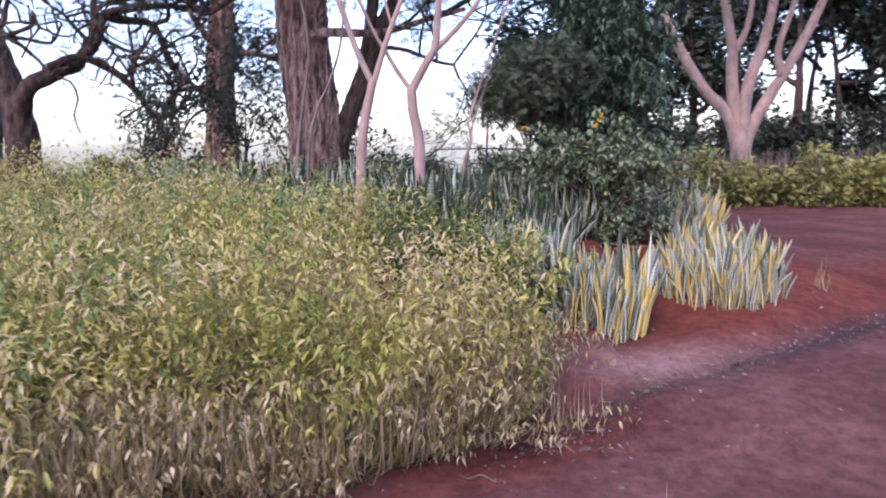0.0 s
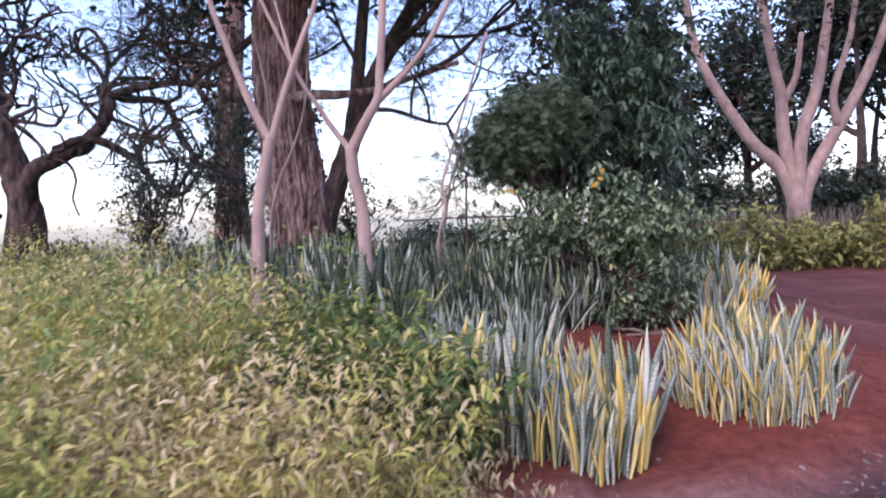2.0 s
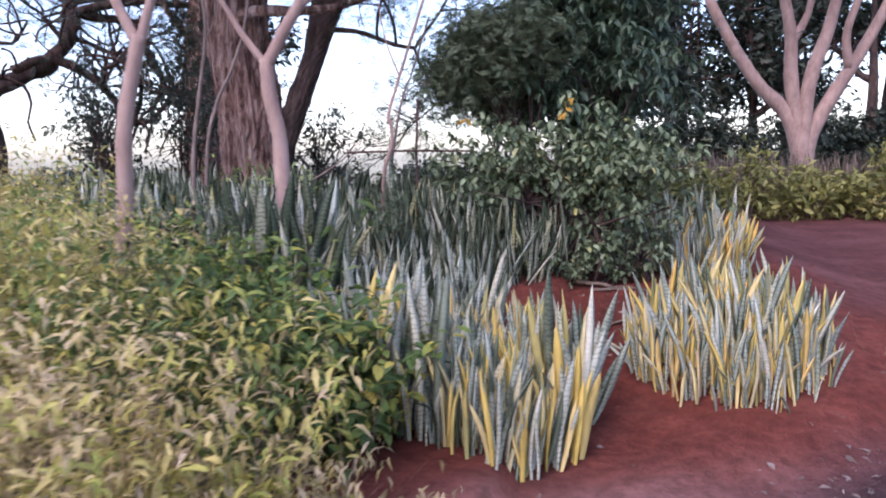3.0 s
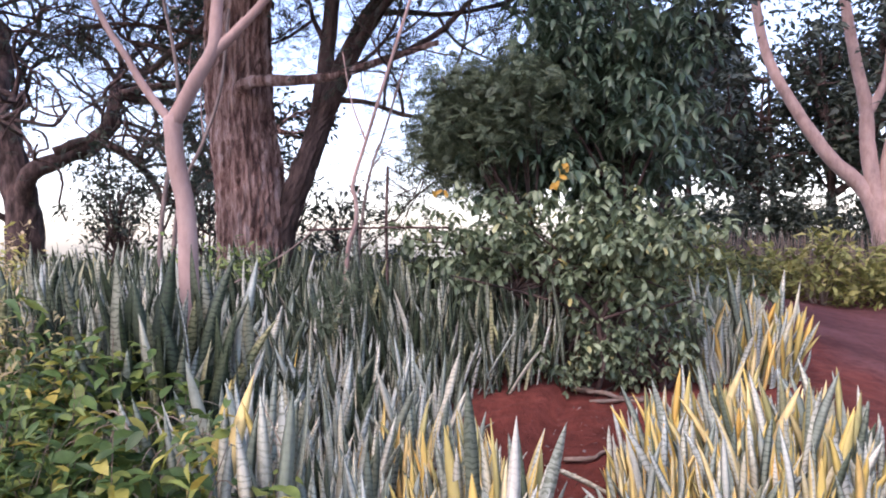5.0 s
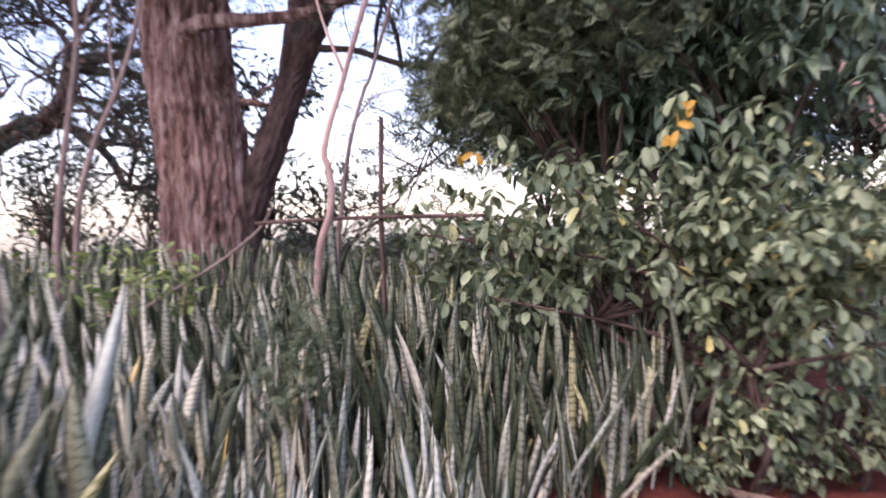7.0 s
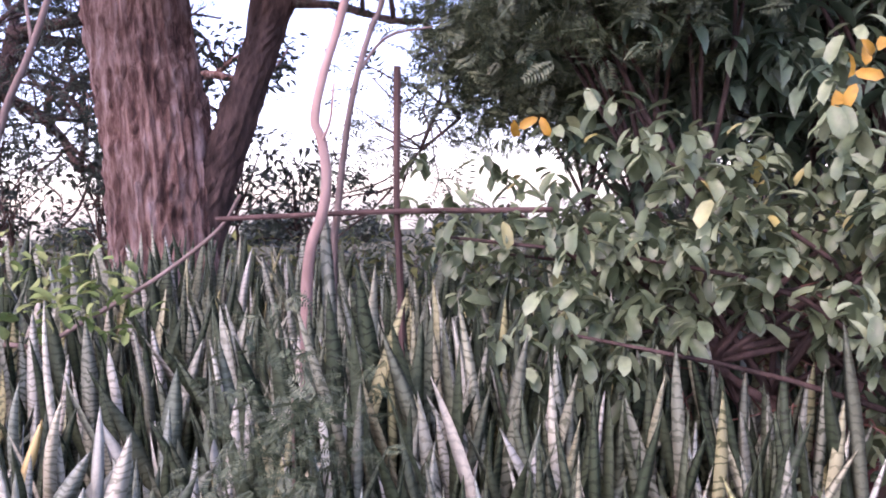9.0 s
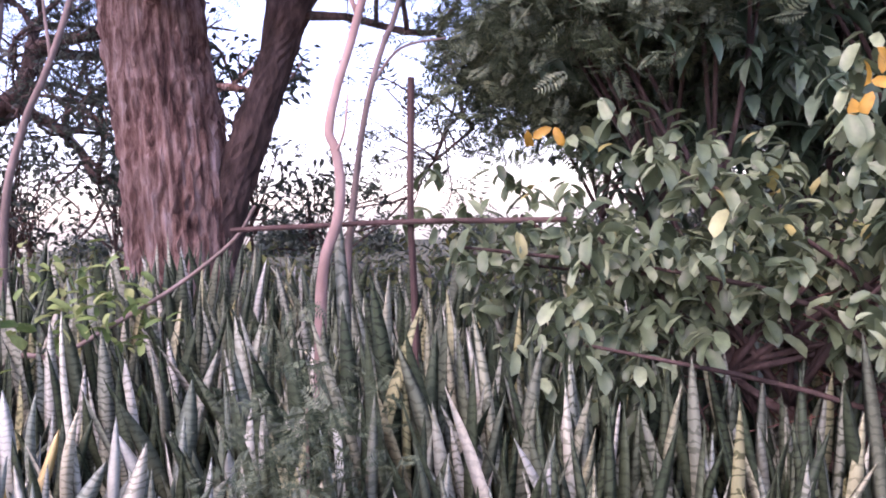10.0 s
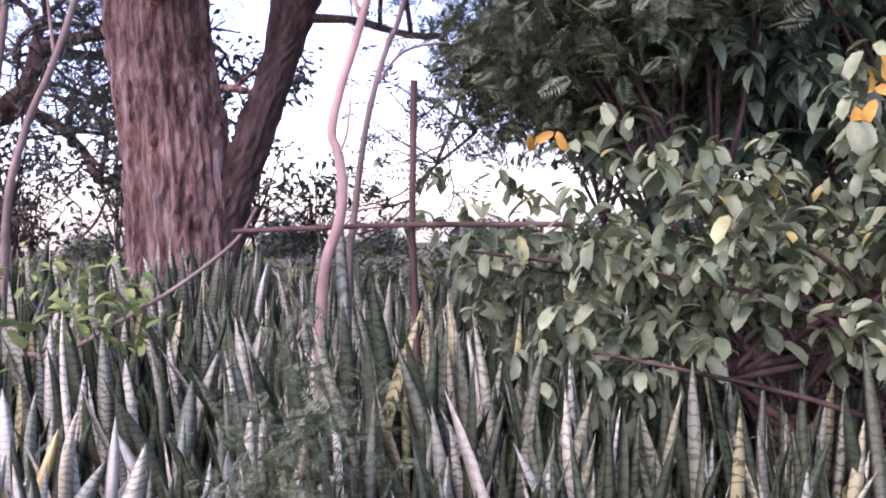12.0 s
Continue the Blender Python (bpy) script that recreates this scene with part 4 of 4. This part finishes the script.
def build_far_tree(x, y, tall, wide, seed, low=0.35, dense=1.0, girth=0.0, label="dark leafy tree in the wood behind the track", bark=None, leaf=0.43):
    tree = tagged(new("wood_tree"), label, "tree", "wood trees")
    g = np.random.default_rng(seed)
    bx, by = x + g.normal(0, 0.4), y + g.normal(0, 0.3)
    z0 = float(height(x, y))
    v, f = tube([(x, y, z0 - 0.1), (x + g.normal(0, 0.15), y, z0 + tall * 0.35), (bx, by, z0 + tall * 0.85)], 0.02 * tall + 0.05 + girth, 0.04 + 0.6 * girth, 10, 0.06, seed, 5)
    part("trunk", mesh_from("trunk", v, f, bark or BARK_DARK, True), tree)
    tubes, tips = [], []
    for k in range(6):
        s = g.uniform(low, 0.85)
        a, b = limbs_from((x + (bx - x) * s, y + (by - y) * s, z0 + tall * s), (g.normal(0, 1), g.normal(0, 0.6), 0.45), wide * g.uniform(0.7, 1.1), 0.012 * tall, 2, 0.25, seed * 7 + k)
        tubes += a
        tips += b
    add_limbs(tree, tubes, bark or BARK_DARK, "branch", 4, seed, 5, 1)
    part("crown", crown("crown", tips, int(7 * dense), 0.13 * wide, LEAF_SMALL, leaf, LEAF_SILH), tree)["kind"] = "stuff"


def build_wood():
    g = np.random.default_rng(5)
    for k in range(24):
        x = 2.0 + k * 1.3 + g.normal(0, 0.5)
        build_far_tree(x, 35 + g.uniform(0, 9), g.uniform(9, 12.5), g.uniform(2.0, 2.7), 300 + k, 0.25, 1.0)
    build_far_tree(-6.9, 18.8, 8.5, 1.5, 331, 0.25, 0.9, 0.28, "dark tree wrapped in climbing foliage behind the large trunk", BARK_RED, 0.2)
    for k, (x, y, t, w) in enumerate([(1.5, 15.5, 5.6, 1.0), (0.9, 18, 3.2, 1.0), (1.7, 20, 7.2, 1.4), (-13.5, 19, 7, 1.8)]):
        build_far_tree(x, y, t, w, 350 + k, 0.2, 0.8, 0.0, "dark leafy tree standing behind the shrub", None, 0.24)


def build_shrub_at(name, label, centre, radii, n, leaf, size, mat, seed, stems=5, shell=0.5, bark=None, hang=0.3, foot=None, whorl=False):
    """A leafy shrub: stems that fork upwards, leaves in sprays on an uneven crown."""
    thing = tagged(new(name), label, "shrub", "shrubs")
    g = np.random.default_rng(seed)
    c, r = np.array(centre), np.array(radii)
    fx, fy = foot or (centre[0], centre[1])
    u = g.normal(0, 1, (n // 9, 3))
    u /= np.linalg.norm(u, axis=1)[:, None]
    lump = 1 + 0.22 * np.sin(u[:, 0] * 5 + seed) * np.cos(u[:, 2] * 4 + u[:, 1] * 3)
    q = c + u * r * (g.uniform(shell, 1.0, len(u)) * lump)[:, None]
    if whorl:
        ends = q[: max(14, n // 75)]
        root = np.array([fx, fy, c[2] - 0.55 * r[2]])
        rows = []
        for e in ends:
            bow = np.array([0, 0, 0.18 * r[2]]) + g.normal(0, 0.05, 3)
            for w in np.linspace(0.5, 1.0, 6):
                rows.append(root + (e - root) * w + bow * math.sin(math.pi * w) + g.normal(0, 0.035, 3))
        q = np.array(rows)
    q = q[q[:, 2] > height(q[:, 0], q[:, 1]) + 0.08]
    if name == "leafy_shrub":
        q = q[((q[:, 0] - 1.45) / 0.3) ** 2 + ((q[:, 2] - 0.92) / 0.2) ** 2 > 1]
        q = q[q[:, 2] > 0.78 + 0.75 * np.maximum(1.15 - q[:, 0], 0)]
    tubes = []
    for k in range(stems):
        e = q[g.integers(len(q))]
        s = np.array([fx + g.normal(0, 0.06), fy + g.normal(0, 0.06), 0])
        s[2] = float(height(s[0], s[1])) - 0.03
        m = s * 0.55 + e * 0.45 + np.array([0, 0, 0.25 * r[2]])
        tubes.append(([s, (s + m) / 2 + g.normal(0, 0.05, 3), m, e], 0.012 + 0.02 * r[2], 0.006))
        for j in range(3 if leaf is FEATHER_HIGH else 6):
            e2 = q[g.integers(len(q))]
            tubes.append(([m, (m + e2) / 2 + np.array([0, 0, 0.08]) + g.normal(0, 0.04, 3), e2], 0.012, 0.004))
    add_limbs(thing, tubes, bark or BARK_DARK, "stem", 6, seed, stems, 3)
    if whorl:
        n_leaf = 7
        hub = np.repeat(q, n_leaf, 0)
        az = np.tile(np.arange(n_leaf) * 2 * np.pi / n_leaf, len(q)) + np.repeat(g.uniform(0, 6.3, len(q)), n_leaf) + g.normal(0, 0.3, len(hub))
        ahead = np.stack([np.cos(az), np.sin(az), g.normal(-0.65, 0.45, len(hub))], -1)
        up = np.stack([0.3 * np.cos(az), 0.3 * np.sin(az), np.ones(len(hub))], -1) + g.normal(0, 0.32, (len(hub), 3))
        hub = hub + g.normal(0, 0.018, hub.shape)
        me = cloud("crown", leaf, hub, ahead, up, size * g.uniform(0.6, 1.25, len(hub)), mat)
    else:
        me = crown("crown", q, 9, 0.055 + 0.25 * size, leaf, size, mat, hang)
    part("crown", me, thing)["kind"] = "stuff"
    return thing


def build_shrubs():
    build_shrub_at("broadleaf_tree", "dense dark green broad-leaved small tree beside the bed", (1.78, 10.75, 2.42), (1.12, 0.8, 1.45), 15500, LEAF_LONG, 0.12, LEAF_DARK, 21, 6, 0.4, BARK_DARK, 0.5, None, True)
    build_shrub_at("leafy_shrub", "low spreading shrub with pale green rounded leaves over bare twigs", (1.62, 9.8, 1.22), (1.5, 0.46, 0.6), 13000, LEAF_ROUND, 0.074, LEAF_PALE, 22, 6, 0.35, BARK_DARK, 0.5, (1.7, 9.95), True)
    build_shrub_at("feathery_shrub", "feathery dark green shrub with fine divided leaves", (0.89, 11.2, 2.17), (0.8, 0.5, 0.47), 12000, LEAF_FEATHER, 0.12, LEAF_FERN, 23, 2, 0.25, BARK_DARK, 0.2, (1.25, 11.2))
    build_shrub_at("feathery_shrub", "feathery dark green shrub with fine divided leaves", (1.1, 10.15, 2.3), (0.6, 0.3, 0.36), 4600, LEAF_FEATHER, 0.10, LEAF_FERN, 29, 2, 0.25, BARK_DARK, 0.2, (1.5, 10.6))
    build_shrub_at("creeping_shrub", "low tangled shrub with small pale leaves on red earth", (1.5, 9.6, 0.5), (0.5, 0.25, 0.26), 1500, LEAF_ROUND, 0.05, LEAF_PALE, 24, 2, 0.3, BARK_DARK, 0.4, None, True)
    build_shrub_at("creeping_shrub", "low tangled shrub with small pale leaves on red earth", (1.15, 9.9, 0.55), (0.4, 0.25, 0.3), 1200, LEAF_ROUND, 0.05, LEAF_PALE, 25, 2, 0.3, BARK_DARK, 0.4, None, True)
    build_shrub_at("creeping_shrub", "low tangled shrub with small pale leaves on red earth", (1.95, 9.75, 0.62), (0.5, 0.25, 0.34), 1900, LEAF_ROUND, 0.06, LEAF_PALE, 26, 3, 0.3, BARK_DARK, 0.4, None, True)
    build_shrub_at("creeping_shrub", "low tangled shrub with small pale leaves on red earth", (2.3, 9.95, 0.6), (0.35, 0.25, 0.3), 1100, LEAF_ROUND, 0.06, LEAF_PALE, 27, 2, 0.3, BARK_DARK, 0.4, None, True)
    for k in range(26):
        x, y, z = RNG.normal(1.55, 0.3), RNG.normal(9.9, 0.08), RNG.normal(0.95, 0.14)
        d = RNG.normal(0, 1, 3) * np.array([0.16, 0.06, 0.12])
        e = np.array([1.65 + RNG.normal(0, 0.05), 9.97, float(height(1.65, 9.97)) - 0.02])
        a = np.array([x, y, z])
        v, f = tube([e, e * 0.6 + a * 0.4 + RNG.normal(0, 0.05, 3), e * 0.3 + a * 0.7 + np.array([0, 0, 0.1]) + RNG.normal(0, 0.05, 3), a, a + d], 0.004, 0.002, 5, 0.06, 600 + k, 4)
        tagged(new("dry_twig", mesh_from("dry_twig", v, f, TWIG_RED, True)), "bare reddish-brown dry twig in the shrub", "twig", "dry twigs")
    for k, (p, s, n) in enumerate([((1.68, 9.72, 1.75), 0.07, 4), ((1.75, 9.72, 1.82), 0.06, 3), ((0.91, 9.7, 1.68), 0.06, 3)]):
        spray = tagged(new("yellow_leaf_spray"), "few yellowed leaves hanging in the dark shrub", "leaves", "yellow leaf sprays")
        for j in range(n):
            at = np.array([p]) + RNG.normal(0, 0.022, (1, 3))
            part("leaf", cloud("leaf", LEAF_ROUND, at, RNG.normal(0, 0.6, (1, 3)) + np.array([0, -0.3, -0.9]), RNG.normal(0, 0.4, (1, 3)) + np.array([0, -1, 0.3]), s, LEAF_YELLOW), spray)
    for k, (x, y) in enumerate([(-4.6, 14.6), (-5.6, 13.8), (-3.9, 15.6), (-6.5, 15), (-2.7, 15.2)]):
        build_shrub_at("background_shrub", "thin dark shrub against the bright sky", (x, y, float(height(x, y)) + (1.55 if k < 4 else 1.2)), (0.9, 0.6, 1.15 if k < 4 else 0.7), 900, LEAF_SMALL, 0.11, LEAF_SILH, 400 + k, 5, 0.2, BARK_DARK, 0.2)
    for k in range(16):
        build_shrub_at("hedge_bush", "low olive-green bush along the far side of the track", (2.3 + 1.15 * k + 0.3 * math.sin(5.1 * k), 19.9 + 0.1 * k + 0.5 * (k % 2), 0.45), (0.75 + 0.3 * math.sin(2.3 * k) ** 2, 0.9, 0.6 + 0.4 * math.sin(1.7 * k + 1) ** 2), 1500, LEAF_SMALL, 0.19, LEAF_HEDGE, 430 + k, 4, 0.5, TWIG, 0.0)
    for k in range(15):
        build_shrub_at("wood_shrub", "dark leafy shrub at the foot of the wood", (2.4 + 1.9 * k, 33.5 + 1.5 * (k % 3), 1.4), (1.9, 1.2, 1.55 + 0.5 * (k % 2)), 2500, LEAF_SMALL, 0.3, LEAF_SILH, 480 + k, 4, 0.35, BARK_DARK, 0.1)
    for k in range(9):
        build_shrub_at("far_bush", "distant dark bush on the skyline", (-34 + 4.4 * k, 46 + (k % 3) * 4, float(height(-34 + 4.4 * k, 46 + (k % 3) * 4)) + 0.7), (2.0, 1.6, 1.0 + 0.5 * (k % 2)), 1300, LEAF_SMALL, 0.4, LEAF_SILH, 460 + k, 3, 0.4, BARK_DARK, 0.0)


build_big_tree()
build_saplings()
build_gnarled_tree()
build_white_tree()
build_wood()
build_shrubs()


# ---- fence, roots, litter ----
def build_fence():
    fence = tagged(new("fence"), "weathered wooden rail on a thin upright post behind the bed", "fence")
    v, f = tube([(-0.1, 9.69, 1.425), (0.28, 9.7, 1.43), (0.5, 9.7, 1.43), (0.95, 9.71, 1.42)], 0.008, 0.008, 8, 0.08, 31, 5)
    part("rail", mesh_from("rail", v, f, WOOD_FENCE), fence)
    v, f = tube([(0.48, 9.725, 0.1), (0.49, 9.722, 1.2), (0.49, 9.72, 1.43), (0.51, 9.72, 1.85)], 0.012, 0.010, 8, 0.06, 32, 5)
    part("post", mesh_from("post", v, f, WOOD_FENCE), fence)


def build_small_plants():
    seedling = tagged(new("feathery_seedling"), "small feathery green seedling among the snake plants", "seedling")
    v, f = tube([(0.48, 9.02, 0.0), (0.49, 9.01, 0.6), (0.51, 9.0, 1.06)], 0.007, 0.003, 6, 0.05, 40, 4)
    part("stem", mesh_from("stem", v, f, TWIG, True), seedling)
    tips = np.array([(0.5, 9.0, 0.97)]) + RNG.normal(0, 1, (70, 3)) * np.array([0.09, 0.07, 0.12])
    part("leaf_spray", crown("leaf_spray", tips, 6, 0.025, LEAF_FEATHER, 0.055, LEAF_FERN, 0.2), seedling)["kind"] = "stuff"
    vine = tagged(new("arching_stem", None), "bare grey arching stem over the snake plants", "stem")
    v, f = tube([(-1.5, 9.72, 0.3), (-1.14, 9.74, 0.94), (-0.88, 9.75, 1.0), (-0.62, 9.75, 1.12), (-0.43, 9.75, 1.21), (-0.27, 9.75, 1.3), (-0.13, 9.76, 1.4), (-0.06, 9.77, 1.5)], 0.011, 0.006, 8, 0.05, 41, 5)
    part("stem", mesh_from("stem", v, f, BARK_GREY, True), vine)
    creeper = tagged(new("leafy_creeper"), "fresh yellow-green leafy creeper climbing over the bed", "creeper")
    tips = np.array([(-0.8, 9.7, 1.19)]) + RNG.normal(0, 1, (60, 3)) * np.array([0.22, 0.12, 0.09])
    part("leaf_spray", crown("leaf_spray", tips, 3, 0.03, LEAF_ROUND, 0.065, LEAF_GREEN, 0.3), creeper)["kind"] = "stuff"
    v, f = tube([(-0.8, 9.7, 0.25), (-0.82, 9.7, 0.8), (-0.8, 9.7, 1.2)], 0.006, 0.003, 6, 0.05, 42, 4)
    part("stem", mesh_from("stem", v, f, TWIG, True), creeper)


def lying(name, label, x, y, turn, length, radius, seed, category, group=""):
    pts = []
    for i in range(5):
        d = length * (i / 4 - 0.5)
        px = x + d * math.cos(turn) + RNG.normal(0, 0.03)
        py = y + d * math.sin(turn) + RNG.normal(0, 0.03)
        pts.append((px, py, float(height(px, py)) + radius * 0.6 + 0.02 * RNG.random()))
    v, f = tube(pts, radius, radius * 0.45, 8, 0.1, seed, 5)
    return tagged(new(name, mesh_from(name, v, f, TWIG, True)), label, category, group)


def build_litter():
    for k, (x, y, a, ln, r) in enumerate([(2.0, 9.62, -0.3, 0.5, 0.02), (2.1, 9.5, 0.15, 0.4, 0.014), (1.9, 9.7, -0.8, 0.35, 0.013)]):
        lying("root", "exposed grey-brown root lying on red earth", x, y, a, ln, r, 500 + k, "root", "roots")
    lying("fallen_stick", "pale dry stick lying between the snake plant clumps", 2.15, 8.75, 0.5, 0.6, 0.014, 520, "stick", "sticks")
    for k, (x, y, a) in enumerate([(3.7, 8.5, 1.2), (1.3, 5.35, 0.3), (1.55, 5.3, 2.2), (2.4, 6.4, 0.9), (1.0, 4.6, 2.6)]):
        lying("twig", "thin dry twig lying on the track", x, y, a, 0.22, 0.004, 530 + k, "twig", "twigs")
    for k in range(34):
        x, y = RNG.normal(0.9, 0.17), RNG.normal(7.0, 0.13)
        z, a = 0.5 + 0.22 * RNG.random(), RNG.uniform(0, 6.28)
        c, d = math.cos(a), math.sin(a)
        pts = [(x, y, float(height(x, y)) - 0.02), (x + 0.05 * c, y + 0.05 * d, z * 0.7), (x + 0.16 * c, y + 0.16 * d, z + 0.08 * RNG.random()), (x + 0.32 * c, y + 0.32 * d, z - 0.12 * RNG.random())]
        v, f = tube(pts, 0.0035, 0.0015, 5, 0.05, 560 + k, 4)
        tagged(new("dry_stalk", mesh_from("dry_stalk", v, f, STRAW, True)), "thin curled pale dry stalk in the weeds", "stalk", "dry stalks")
    xs = np.concatenate([RNG.uniform(0.2, 6.5, 520), RNG.uniform(1.5, 2.5, 420)])
    ys = np.concatenate([RNG.uniform(2.0, 9.0, 520), RNG.uniform(8.2, 9.7, 420)])
    rx = RNG.uniform(1.0, 5.5, 900)
    ry = 5.26 + 1.02 * (rx - 1.4) + RNG.normal(0, 0.2, 900)
    tx, ty = RNG.normal(1.38, 0.14, 110), RNG.normal(5.3, 0.12, 110)
    xs, ys = np.concatenate([xs, rx, tx]), np.concatenate([ys, ry, ty])
    keep = ys < np.interp(xs, [0, 1.0, 2, 3.5, 6.5], [3.9, 5.1, 6.2, 7.6, 10.4])
    keep = keep | ((RNG.random(len(xs)) < 0.35) & (xs > 1.7))
    xs, ys = xs[keep], ys[keep]
    m = len(xs)
    ob = new("ground_litter", cloud("ground_litter", LEAF_SMALL, np.stack([xs, ys, height(xs, ys) + 0.014], -1), np.column_stack([RNG.normal(0, 1, (m, 2)), RNG.normal(0.1, 0.25, m)]), RNG.normal(0, 0.5, (m, 3)) + np.array([0, 0, 1]), RNG.gamma(2.0, 0.010, m) + 0.008, LITTER))
    tagged(ob, "scattered pale dry leaf scraps on the red track", "litter", kind="stuff")
    n = 260
    px = np.concatenate([RNG.normal(1.36, 0.12, 140), RNG.normal(3.72, 0.06, 20), RNG.uniform(1.0, 3.4, 100)])
    py = np.concatenate([RNG.normal(5.42, 0.1, 140), RNG.normal(8.55, 0.06, 20), RNG.uniform(2.6, 4.0, 100)])
    az = RNG.uniform(0, 6.28, n)
    ahead = np.stack([np.cos(az), np.sin(az), RNG.uniform(0.2, 1.4, n)], -1)
    up = np.stack([np.cos(az), np.sin(az), 0.6 + 0 * az], -1)
    tuft = new("grass_tuft", cloud("grass_tuft", LEAF_GRASS, np.stack([px, py, height(px, py) - 0.01], -1), ahead, up, RNG.uniform(0.08, 0.3, n), LEAF_DRY))
    tagged(tuft, "thin dry grass tufts on the edge of the track", "grass", kind="stuff")
    n = 2600
    bx = RNG.uniform(2.0, 13.0, n)
    by = 21.4 + RNG.uniform(0, 2.5, n)
    az = RNG.uniform(0, 6.28, n)
    ahead = np.stack([0.5 * np.cos(az), 0.5 * np.sin(az), RNG.uniform(0.4, 1.2, n)], -1)
    up = np.stack([np.cos(az), np.sin(az), 0.6 + 0 * az], -1)
    brush = new("dry_brush", cloud("dry_brush", (LEAF_GRASS[0] * np.array([2.2, 1, 1]), LEAF_GRASS[1]), np.stack([bx, by, height(bx, by) - 0.02], -1), ahead, up, RNG.uniform(0.5, 1.25, n), LEAF_BROWN))
    tagged(brush, "brown dry brush behind the low hedge", "grass", kind="stuff")


build_small_plants()
build_fence()
build_litter()
